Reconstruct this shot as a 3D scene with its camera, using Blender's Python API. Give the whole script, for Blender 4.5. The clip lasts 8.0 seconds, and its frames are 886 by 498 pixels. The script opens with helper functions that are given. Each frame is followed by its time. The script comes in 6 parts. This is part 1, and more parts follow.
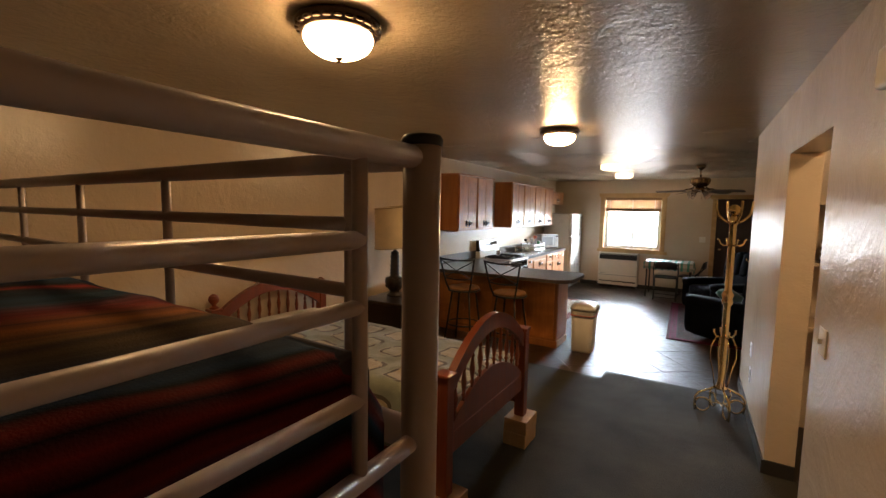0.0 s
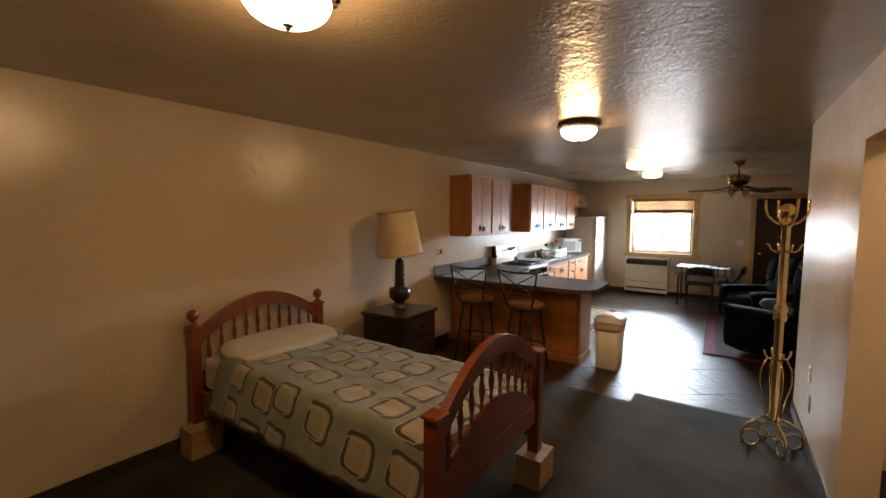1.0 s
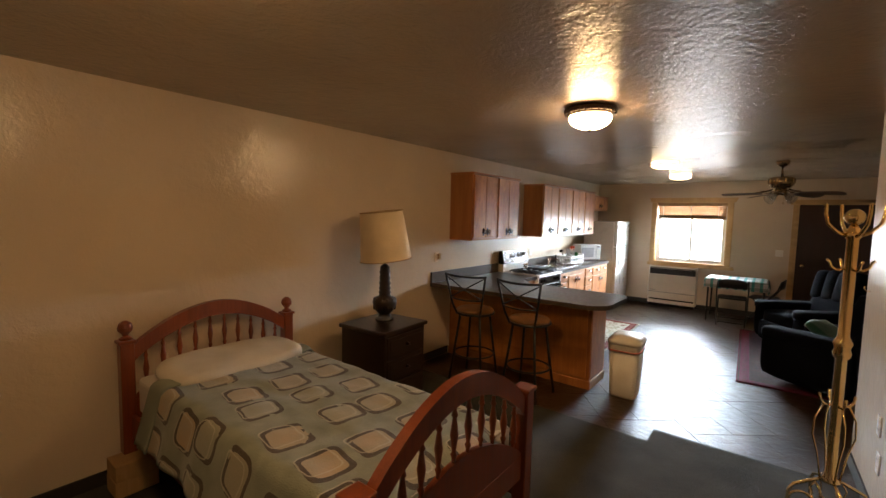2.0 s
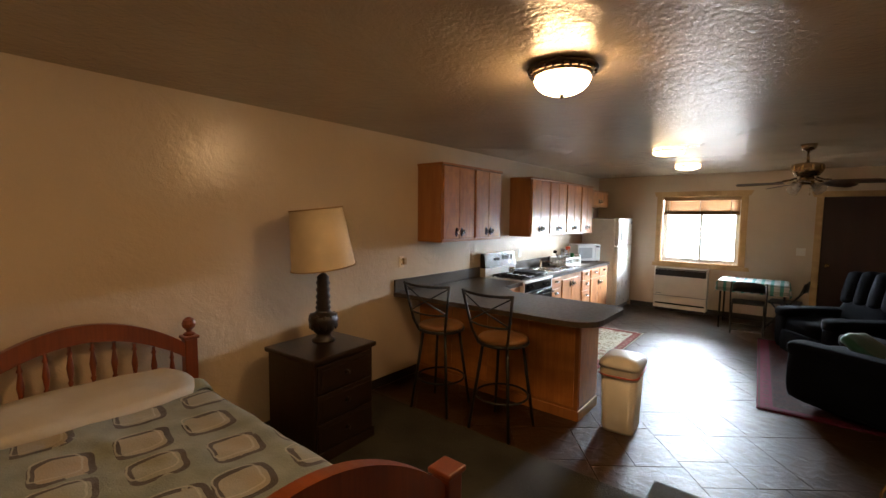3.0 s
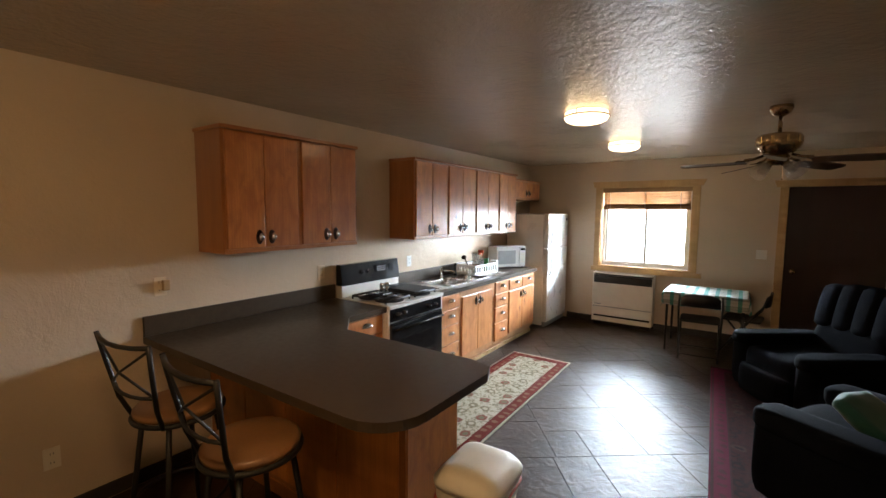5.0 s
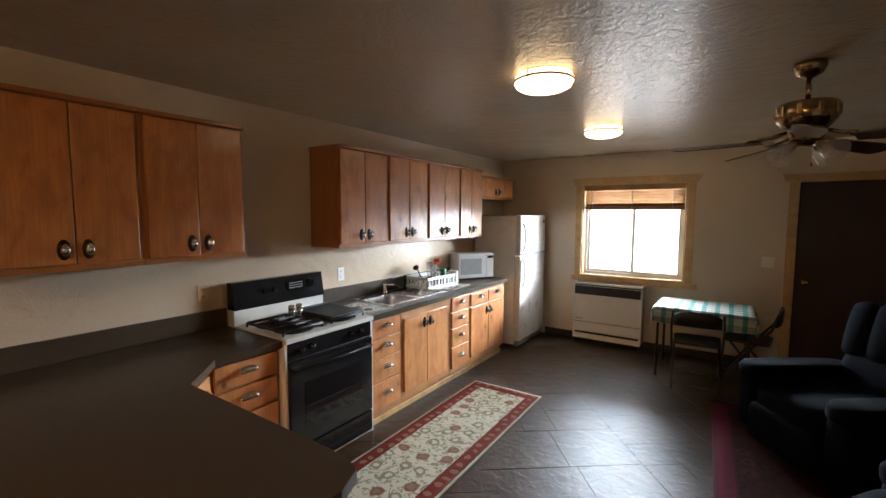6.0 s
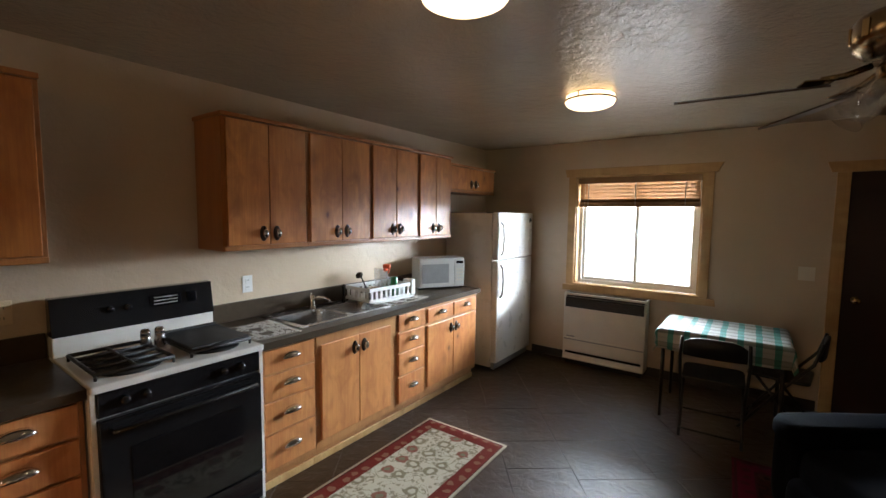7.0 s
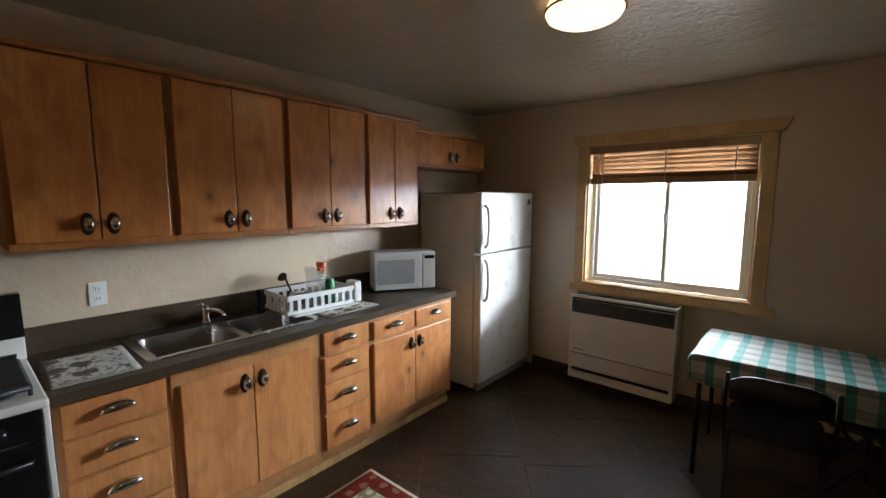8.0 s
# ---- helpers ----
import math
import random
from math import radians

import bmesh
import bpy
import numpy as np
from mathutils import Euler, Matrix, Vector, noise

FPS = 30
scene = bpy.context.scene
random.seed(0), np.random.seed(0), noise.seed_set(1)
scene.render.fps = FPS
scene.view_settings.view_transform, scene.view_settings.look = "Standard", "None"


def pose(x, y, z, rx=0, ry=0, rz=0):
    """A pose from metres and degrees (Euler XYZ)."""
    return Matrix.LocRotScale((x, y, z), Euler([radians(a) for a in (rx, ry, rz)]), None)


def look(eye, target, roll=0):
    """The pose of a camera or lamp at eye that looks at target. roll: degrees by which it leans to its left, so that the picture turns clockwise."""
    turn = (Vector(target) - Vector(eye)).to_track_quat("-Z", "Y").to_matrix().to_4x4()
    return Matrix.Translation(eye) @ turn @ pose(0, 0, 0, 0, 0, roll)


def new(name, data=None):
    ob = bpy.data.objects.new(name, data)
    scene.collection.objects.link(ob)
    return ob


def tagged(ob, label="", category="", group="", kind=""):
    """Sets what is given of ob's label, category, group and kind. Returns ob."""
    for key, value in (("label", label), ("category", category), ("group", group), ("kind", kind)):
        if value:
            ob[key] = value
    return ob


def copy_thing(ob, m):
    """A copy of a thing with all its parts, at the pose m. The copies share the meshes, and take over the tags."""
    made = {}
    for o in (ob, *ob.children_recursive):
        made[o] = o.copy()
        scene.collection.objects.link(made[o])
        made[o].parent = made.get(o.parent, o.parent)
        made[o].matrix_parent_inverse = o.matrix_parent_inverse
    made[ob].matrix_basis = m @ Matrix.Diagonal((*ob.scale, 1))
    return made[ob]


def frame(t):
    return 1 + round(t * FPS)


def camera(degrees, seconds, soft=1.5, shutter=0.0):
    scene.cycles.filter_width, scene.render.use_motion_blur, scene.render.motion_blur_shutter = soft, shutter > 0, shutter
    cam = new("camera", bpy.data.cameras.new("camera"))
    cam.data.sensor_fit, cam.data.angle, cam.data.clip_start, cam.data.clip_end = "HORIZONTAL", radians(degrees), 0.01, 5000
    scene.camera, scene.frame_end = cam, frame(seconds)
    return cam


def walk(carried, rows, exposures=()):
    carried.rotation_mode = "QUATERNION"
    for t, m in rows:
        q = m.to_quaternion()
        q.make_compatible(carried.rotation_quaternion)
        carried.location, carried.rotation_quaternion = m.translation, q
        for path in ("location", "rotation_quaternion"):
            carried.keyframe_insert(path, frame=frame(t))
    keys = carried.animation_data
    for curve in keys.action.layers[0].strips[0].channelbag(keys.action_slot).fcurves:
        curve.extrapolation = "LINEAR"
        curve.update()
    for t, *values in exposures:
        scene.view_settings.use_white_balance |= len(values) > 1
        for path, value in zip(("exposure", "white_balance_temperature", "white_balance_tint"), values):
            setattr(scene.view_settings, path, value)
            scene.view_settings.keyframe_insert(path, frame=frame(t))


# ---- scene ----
cam = camera(92.3, 8.0)
PATH = [
    (0, (0.399, 0.882, 1.685), (-0.659, 2.57, 1.505), 1.0),
    (0.5, (0.363, 1.055, 1.695), (-0.729, 2.721, 1.515), 0.8),
    (1, (0.312, 1.296, 1.686), (-0.837, 2.925, 1.525), 0.3),
    (1.5, (0.28, 1.555, 1.688), (-0.928, 3.142, 1.534), 1.5),
    (3, (0.123, 2.702, 1.671), (-1.136, 4.248, 1.516), 0.6),
    (3.5, (0.098, 3.152, 1.682), (-1.137, 4.717, 1.525), 0.3),
    (4, (0.067, 3.635, 1.672), (-1.132, 5.227, 1.508), 0.2),
    (4.5, (0.058, 4.125, 1.686), (-1.107, 5.742, 1.507), 0.5),
    (6, (-0.056, 5.592, 1.673), (-1.178, 7.239, 1.51), 0.2),
    (6.5, (-0.114, 6.102, 1.665), (-1.239, 7.748, 1.503), 0.2),
    (7, (-0.11, 6.615, 1.638), (-1.285, 8.225, 1.474), 0.7),
    (7.5, (-0.178, 7.156, 1.614), (-1.411, 8.719, 1.421), 0.6),
    (8, (-0.262, 7.691, 1.617), (-1.548, 9.204, 1.378), 0.1),
]
walk(cam, [(t, look(eye, target, roll)) for t, eye, target, roll in PATH],
     [(0.0, -0.1), (1.5, -0.08), (3.5, -0.17), (4.5, -0.16), (6.0, -0.48), (7.0, -0.86), (8.0, -1.36)])

# ---- world, window daylight, exposure ----
world = bpy.data.worlds.new("world")
scene.world = world
world.use_nodes = True
wn = world.node_tree.nodes
sky = wn.new("ShaderNodeTexSky")
sky.sky_type = "NISHITA"
sky.sun_disc = False
sky.sun_elevation = radians(48)
sky.sun_rotation = radians(200)
wn["Background"].inputs[1].default_value = 0.12
world.node_tree.links.new(sky.outputs[0], wn["Background"].inputs[0])

# room plan, metres
XW, YF, XR, YB, ZC = -2.89, 11.33, 3.1, -1.2, 2.44      # long wall, window wall, living room side, back, ceiling
YC = 5.95                                               # end of the closet wall
WX0, WX1, WZ0, WZ1 = -1.72, -0.515, 0.875, 2.06         # window opening
DX0, DX1, DZ1 = 0.495, 1.41, 2.015                        # entrance door opening


def closet_x(y):
    return 0.735 + 0.03 * (YC - y)


sun = new("sun", bpy.data.lights.new("sun", "SUN"))
sun.data.energy, sun.data.angle, sun.data.color = 4.0, radians(0.6), (1.0, 0.95, 0.88)
sun.matrix_world = look((3, 2, 20), (5.6, 9.2, 0))
# ---- materials ----


def material(name):
    m = bpy.data.materials.new(name)
    m.use_nodes = True
    nt = m.node_tree
    return m, nt, nt.nodes["Principled BSDF"]


def node(nt, kind, **values):
    n = nt.nodes.new(kind)
    for key, value in values.items():
        n.inputs[key.replace("_", " ")].default_value = value
    return n


def coords(nt, scale=(1, 1, 1), spread=0.0, world_space=False):
    """Object coordinates, scaled, shifted by the object's own random value."""
    tc = nt.nodes.new("ShaderNodeTexCoord")
    mp = nt.nodes.new("ShaderNodeMapping")
    mp.inputs["Scale"].default_value = scale
    if world_space:
        geo = nt.nodes.new("ShaderNodeNewGeometry")
        nt.links.new(geo.outputs["Position"], mp.inputs["Vector"])
    else:
        nt.links.new(tc.outputs["Object"], mp.inputs["Vector"])
    if spread:
        info = nt.nodes.new("ShaderNodeObjectInfo")
        mul = nt.nodes.new("ShaderNodeMath")
        mul.operation, mul.inputs[1].default_value = "MULTIPLY", spread
        nt.links.new(info.outputs["Random"], mul.inputs[0])
        cmb = nt.nodes.new("ShaderNodeCombineXYZ")
        for k in range(3):
            nt.links.new(mul.outputs[0], cmb.inputs[k])
        nt.links.new(cmb.outputs[0], mp.inputs["Location"])
    return mp.outputs[0]


def ramp(nt, fac, stops):
    r = nt.nodes.new("ShaderNodeValToRGB")
    while len(r.color_ramp.elements) < len(stops):
        r.color_ramp.elements.new(0.5)
    for e, (p, c) in zip(r.color_ramp.elements, stops):
        e.position, e.color = p, (*c, 1) if len(c) == 3 else c
    nt.links.new(fac, r.inputs[0])
    return r.outputs[0]


def noise_of(nt, vec, scale, detail=4.0, distortion=0.0, rough=0.5):
    n = node(nt, "ShaderNodeTexNoise", Scale=scale, Detail=detail, Distortion=distortion, Roughness=rough)
    nt.links.new(vec, n.inputs["Vector"])
    return n.outputs["Fac"]


def mix(nt, fac, a, b, mode="MIX"):
    m = nt.nodes.new("ShaderNodeMix")
    m.data_type, m.blend_type = "RGBA", mode
    for socket, value in ((m.inputs[0], fac), (m.inputs[6], a), (m.inputs[7], b)):
        if isinstance(value, (int, float)):
            socket.default_value = value
        elif isinstance(value, tuple):
            socket.default_value = (*value, 1)
        else:
            nt.links.new(value, socket)
    return m.outputs[2]


def math_node(nt, op, a, b=0.0):
    m = nt.nodes.new("ShaderNodeMath")
    m.operation = op
    for k, v in enumerate((a, b)):
        if isinstance(v, (int, float)):
            m.inputs[k].default_value = v
        else:
            nt.links.new(v, m.inputs[k])
    return m.outputs[0]


def bump(nt, bsdf, height, strength, distance=0.01):
    b = node(nt, "ShaderNodeBump", Strength=strength, Distance=distance)
    nt.links.new(height, b.inputs["Height"])
    nt.links.new(b.outputs[0], bsdf.inputs["Normal"])


def plain(name, c, rough=0.5, metal=0.0, vary=0.12, scale=8.0, grain=60.0, relief=0.08, rough_vary=0.1, coat=0.0, sheen=0.0):
    """A surface of one colour with blotches, fine grain and a little relief."""
    m, nt, b = material(name)
    v = coords(nt, spread=20.0)
    big, fine = noise_of(nt, v, scale), noise_of(nt, v, grain, 3.0)
    lo, hi = tuple(x * (1 - vary) for x in c), tuple(min(1, x * (1 + vary)) for x in c)
    col = ramp(nt, big, [(0.3, lo), (0.7, hi)])
    col = mix(nt, 0.25, col, ramp(nt, fine, [(0.3, lo), (0.7, hi)]))
    nt.links.new(col, b.inputs["Base Color"])
    rr = ramp(nt, big, [(0.3, (rough - rough_vary / 2,) * 3), (0.7, (rough + rough_vary / 2,) * 3)])
    nt.links.new(rr, b.inputs["Roughness"])
    b.inputs["Metallic"].default_value = metal
    b.inputs["Coat Weight"].default_value = coat
    b.inputs["Sheen Weight"].default_value = sheen
    if relief:
        bump(nt, b, fine, relief, 0.004)
    return m


def wood(name, dark, light, rough=0.37, grain=(8, 8, 0.9), knots=True, coat=0.5, bump_s=0.05):
    """Boards with long grain, drifting tone between boards and a few knots."""
    m, nt, b = material(name)
    v = coords(nt, spread=31.0)
    g = coords(nt, scale=grain, spread=31.0)
    rings = noise_of(nt, g, 2.0, 6.0, 1.2, 0.6)
    fine = noise_of(nt, coords(nt, scale=(grain[0] * 7, grain[1] * 7, grain[2] * 2), spread=11.0), 2.0, 3.0)
    tone = noise_of(nt, coords(nt, scale=(5, 5, 0.6), spread=17.0), 1.0, 2.0)
    mid = tuple((x + y) / 2 for x, y in zip(dark, light))
    col = ramp(nt, rings, [(0.22, tuple((x + y) / 2 for x, y in zip(dark, mid))), (0.48, mid), (0.78, light)])
    col = mix(nt, 0.5, col, ramp(nt, tone, [(0.35, dark), (0.65, light)]))
    col = mix(nt, 0.22, col, ramp(nt, fine, [(0.35, dark), (0.65, light)]))
    if knots:
        vo = nt.nodes.new("ShaderNodeTexVoronoi")
        vo.inputs["Scale"].default_value = 1.0
        nt.links.new(coords(nt, scale=(0.4, 5.5, 3.4), spread=13.0), vo.inputs["Vector"])
        sepk = nt.nodes.new("ShaderNodeSeparateColor")
        nt.links.new(vo.outputs["Color"], sepk.inputs[0])
        some = math_node(nt, "GREATER_THAN", sepk.outputs[0], 0.48)
        halo = ramp(nt, vo.outputs["Distance"], [(0.06, (1, 1, 1)), (0.30, (0, 0, 0))])
        knot = ramp(nt, vo.outputs["Distance"], [(0.04, (1, 1, 1)), (0.11, (0, 0, 0))])
        blotch = ramp(nt, noise_of(nt, coords(nt, scale=(1, 5, 2.6), spread=23.0), 2.2, 5.0, 1.0), [(0.42, (0, 0, 0)), (0.68, (1, 1, 1))])
        col = mix(nt, math_node(nt, "MULTIPLY", blotch, 0.55), col, tuple(x * 0.85 for x in dark))
        col = mix(nt, math_node(nt, "MULTIPLY", math_node(nt, "MULTIPLY", halo, some), 0.55), col, tuple(x * 0.6 for x in dark))
        col = mix(nt, math_node(nt, "MULTIPLY", math_node(nt, "MULTIPLY", knot, some), 0.8), col, tuple(x * 0.25 for x in dark))
    nt.links.new(col, b.inputs["Base Color"])
    nt.links.new(ramp(nt, fine, [(0.3, (rough - 0.06,) * 3), (0.7, (rough + 0.08,) * 3)]), b.inputs["Roughness"])
    b.inputs["Coat Weight"].default_value = coat
    b.inputs["Coat Roughness"].default_value = 0.14
    bump(nt, b, rings, bump_s, 0.003)
    return m


def plaster(name, c, rough, relief, scale, spec=0.5, swirl=1.5, grit=0.0):
    """Hand-trowelled plaster under satin paint: low swirls and ridges."""
    m, nt, b = material(name)
    v = coords(nt, world_space=True)
    trowel = noise_of(nt, v, scale, 5.0, swirl, 0.55)
    broad = noise_of(nt, v, 1.3, 3.0)
    fine = noise_of(nt, v, 90.0, 2.0)
    col = ramp(nt, broad, [(0.3, tuple(x * 0.93 for x in c)), (0.7, tuple(min(1, x * 1.05) for x in c))])
    nt.links.new(col, b.inputs["Base Color"])
    nt.links.new(ramp(nt, broad, [(0.3, (rough - 0.04,) * 3), (0.7, (rough + 0.03,) * 3)]), b.inputs["Roughness"])
    b.inputs["Specular IOR Level"].default_value = spec
    ridges = mix(nt, 0.35, trowel, noise_of(nt, v, scale * 4.5, 4.0, 0.6))
    if grit:
        ridges = mix(nt, grit, ridges, noise_of(nt, v, 30.0, 3.0, 1.2))
    h = mix(nt, 0.06, ridges, fine)
    bump(nt, b, h, relief, 0.03)
    return m


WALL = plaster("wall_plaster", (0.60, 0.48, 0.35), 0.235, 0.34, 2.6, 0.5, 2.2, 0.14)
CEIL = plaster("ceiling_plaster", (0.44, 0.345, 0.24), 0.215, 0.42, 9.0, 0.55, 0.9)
ALDER = wood("knotty_alder", (0.31, 0.090, 0.018), (0.66, 0.262, 0.060), coat=0.45)
ALDER_D = wood("alder_frame", (0.24, 0.076, 0.017), (0.46, 0.185, 0.050), knots=False)
BASEW = wood("base_alder", (0.44, 0.145, 0.044), (0.72, 0.335, 0.122))
BASEW_F = wood("base_alder_frame", (0.34, 0.135, 0.047), (0.54, 0.270, 0.105), knots=False)
PINE = wood("pine_trim", (0.42, 0.24, 0.09), (0.66, 0.43, 0.19), rough=0.45, coat=0.1)
CHERRY = wood("cherry_stain", (0.10, 0.016, 0.005), (0.27, 0.058, 0.014), rough=0.38, knots=False, coat=0.6)
DARKW = wood("walnut_stain", (0.011, 0.0055, 0.003), (0.028, 0.013, 0.0065), rough=0.36, knots=False, coat=0.2)
DOORW = wood("mahogany_door", (0.022, 0.0055, 0.003), (0.042, 0.012, 0.006), rough=0.5, knots=False, coat=0.05)
BLOCKW = wood("raw_block", (0.30, 0.17, 0.07), (0.48, 0.30, 0.14), rough=0.7, coat=0.0)
SEATW = wood("stool_cane", (0.17, 0.078, 0.028), (0.27, 0.135, 0.055), rough=0.5, knots=False, coat=0.1)
BLADE = wood("fan_blade_oak", (0.045, 0.022, 0.009), (0.11, 0.055, 0.024), rough=0.35, knots=False)
SLATW = wood("blind_slat_oak", (0.23, 0.120, 0.043), (0.35, 0.195, 0.078), rough=0.45, grain=(1.2, 14, 14), knots=False)
COUNTER = plain("laminate_counter", (0.058, 0.040, 0.025), 0.33, vary=0.12, scale=30.0, grain=220.0, relief=0.01)
COUNTER.node_tree.nodes["Principled BSDF"].inputs["Specular IOR Level"].default_value = 0.32
CHROME = plain("chrome", (0.75, 0.74, 0.72), 0.14, 1.0, vary=0.05, relief=0.0)
STEEL = plain("brushed_steel", (0.52, 0.51, 0.50), 0.24, 1.0, vary=0.08, relief=0.02)
BRASS = plain("polished_brass", (0.72, 0.52, 0.24), 0.16, 1.0, vary=0.12, relief=0.0)
FANB = plain("aged_fan_brass", (0.30, 0.21, 0.12), 0.24, 1.0, vary=0.15, relief=0.0)
NICKEL = plain("antique_nickel", (0.50, 0.42, 0.33), 0.22, 1.0, vary=0.1, relief=0.0)
BRONZE = plain("oil_bronze", (0.05, 0.030, 0.020), 0.3, 0.7, vary=0.4, relief=0.05)
IRON = plain("black_iron", (0.018, 0.017, 0.016), 0.42, 0.3, vary=0.25)
BLACK = plain("black_enamel", (0.010, 0.010, 0.011), 0.16, vary=0.2, relief=0.0)
BLACKGLASS = plain("oven_glass", (0.006, 0.006, 0.007), 0.05, vary=0.1, relief=0.0, rough_vary=0.02)
CAST = plain("cast_iron", (0.016, 0.016, 0.017), 0.6, vary=0.3, relief=0.2)
ENAMEL = plain("white_enamel", (0.74, 0.72, 0.67), 0.22, vary=0.04, relief=0.0)
APPL = plain("appliance_white", (0.78, 0.76, 0.72), 0.30, vary=0.03, grain=260.0, relief=0.05)
HEATP = plain("heater_enamel", (0.74, 0.70, 0.61), 0.38, vary=0.04)
PLASTIC = plain("cream_plastic", (0.66, 0.60, 0.50), 0.42, vary=0.06)
WHITEP = plain("white_plastic", (0.78, 0.78, 0.76), 0.38, vary=0.03)
CASEW = plain("microwave_white", (0.60, 0.585, 0.555), 0.38, vary=0.03)
VINYL = plain("white_vinyl", (0.80, 0.80, 0.78), 0.4, vary=0.03)
IVORY = plain("ivory_plate", (0.68, 0.62, 0.52), 0.4, vary=0.04)
TUBE = plain("bunk_white_paint", (0.40, 0.335, 0.325), 0.36, vary=0.06, relief=0.03)
CAP = plain("black_cap", (0.012, 0.012, 0.012), 0.5)
SHADE = plain("linen_shade", (0.66, 0.53, 0.36), 0.85, vary=0.08, grain=300.0, relief=0.2)
SHADE_TRIM = plain("shade_trim", (0.36, 0.24, 0.12), 0.8)
PILLOW = plain("pillow_cotton", (0.50, 0.45, 0.37), 0.9, vary=0.08, grain=180.0, relief=0.25)
LINEN = plain("folded_linen", (0.66, 0.55, 0.42), 0.9, vary=0.08, grain=160.0, relief=0.3)
GREENP = plain("green_cushion", (0.012, 0.085, 0.062), 0.85, vary=0.15, grain=120.0, relief=0.3, sheen=0.3)
UPHOL = plain("navy_corduroy", (0.0046, 0.0054, 0.0078), 0.9, vary=0.35, scale=5.0, grain=150.0, relief=0.4)
UPHOL.node_tree.nodes["Principled BSDF"].inputs["Specular IOR Level"].default_value = 0.03
BASEB = plain("dark_base_board", (0.030, 0.026, 0.022), 0.55, vary=0.2)
CARPET = plain("carpet_pile", (0.036, 0.033, 0.026), 1.0, vary=0.5, scale=2.6, grain=110.0, relief=1.0, sheen=0.05)
CARPET.node_tree.nodes["Principled BSDF"].inputs["Specular IOR Level"].default_value = 0.1
TICKING = plain("mattress_ticking", (0.035, 0.022, 0.024), 0.9, vary=0.2, grain=160.0, relief=0.3)
GROUT = plain("floor_joint", (0.036, 0.021, 0.012), 0.5, vary=0.3)
OUTSIDE = plain("pale_gravel", (0.24, 0.225, 0.20), 0.9, vary=0.12, scale=2.0, grain=40.0, relief=0.4)
POT = plain("blue_grey_pot", (0.16, 0.20, 0.24), 0.6)
ORANGE = plain("orange_plastic", (0.70, 0.10, 0.03), 0.35)
GREENC = plain("green_can", (0.02, 0.20, 0.07), 0.35)
BAR = plain("print_bar", (0.09, 0.09, 0.09), 0.6)
GREY = plain("grey_plastic", (0.30, 0.30, 0.30), 0.45)
LINER = plain("red_tie", (0.42, 0.07, 0.04), 0.5)


def floor_slate():
    m, nt, b = material("stamped_slate")
    v = coords(nt, world_space=True)
    info = nt.nodes.new("ShaderNodeObjectInfo")
    big, med = noise_of(nt, v, 2.2, 5.0, 0.6), noise_of(nt, v, 11.0, 6.0, 0.8, 0.6)
    col = ramp(nt, med, [(0.2, (0.022, 0.0095, 0.004)), (0.5, (0.038, 0.0175, 0.0075)), (0.8, (0.070, 0.036, 0.016))])
    col = mix(nt, 0.45, col, ramp(nt, big, [(0.3, (0.014, 0.006, 0.0026)), (0.7, (0.060, 0.030, 0.0130))]))
    col = mix(nt, 0.05, col, ramp(nt, info.outputs["Random"], [(0.0, (0.03, 0.020, 0.012)), (1.0, (0.07, 0.050, 0.034))]))
    nt.links.new(col, b.inputs["Base Color"])
    nt.links.new(ramp(nt, med, [(0.32, (0.295,) * 3), (0.68, (0.40,) * 3)]), b.inputs["Roughness"])
    b.inputs["Specular IOR Level"].default_value = 0.31
    bump(nt, b, mix(nt, 0.45, med, big), 0.45, 0.028)
    return m


def stripes(name, axis, stops, scale, rough=0.95, offset=0.0):
    """Woven stripes along one axis, with threads."""
    m, nt, b = material(name)
    tc = nt.nodes.new("ShaderNodeTexCoord")
    sep = nt.nodes.new("ShaderNodeSeparateXYZ")
    nt.links.new(tc.outputs["UV"], sep.inputs[0])
    wob = noise_of(nt, coords(nt), 6.0, 2.0)
    pos = math_node(nt, "ADD", math_node(nt, "MULTIPLY", sep.outputs[axis], scale), math_node(nt, "MULTIPLY", wob, 0.03))
    fr = math_node(nt, "FRACT", math_node(nt, "ADD", pos, offset))
    col = ramp(nt, fr, stops)
    cmb = nt.nodes.new("ShaderNodeCombineXYZ")
    nt.links.new(sep.outputs[axis], cmb.inputs[0])
    lines = noise_of(nt, cmb.outputs[0], 34.0, 3.0)
    col = mix(nt, 0.6, col, mix(nt, ramp(nt, lines, [(0.36, (0, 0, 0)), (0.62, (1, 1, 1))]), (0.008, 0.007, 0.010), col))
    th = noise_of(nt, coords(nt, scale=(60, 60, 60)), 6.0, 2.0)
    col = mix(nt, 0.3, col, mix(nt, th, (0.0, 0.0, 0.0), col))
    nt.links.new(col, b.inputs["Base Color"])
    b.inputs["Roughness"].default_value = rough
    b.inputs["Specular IOR Level"].default_value = 0.15
    bump(nt, b, th, 0.4, 0.004)
    return m


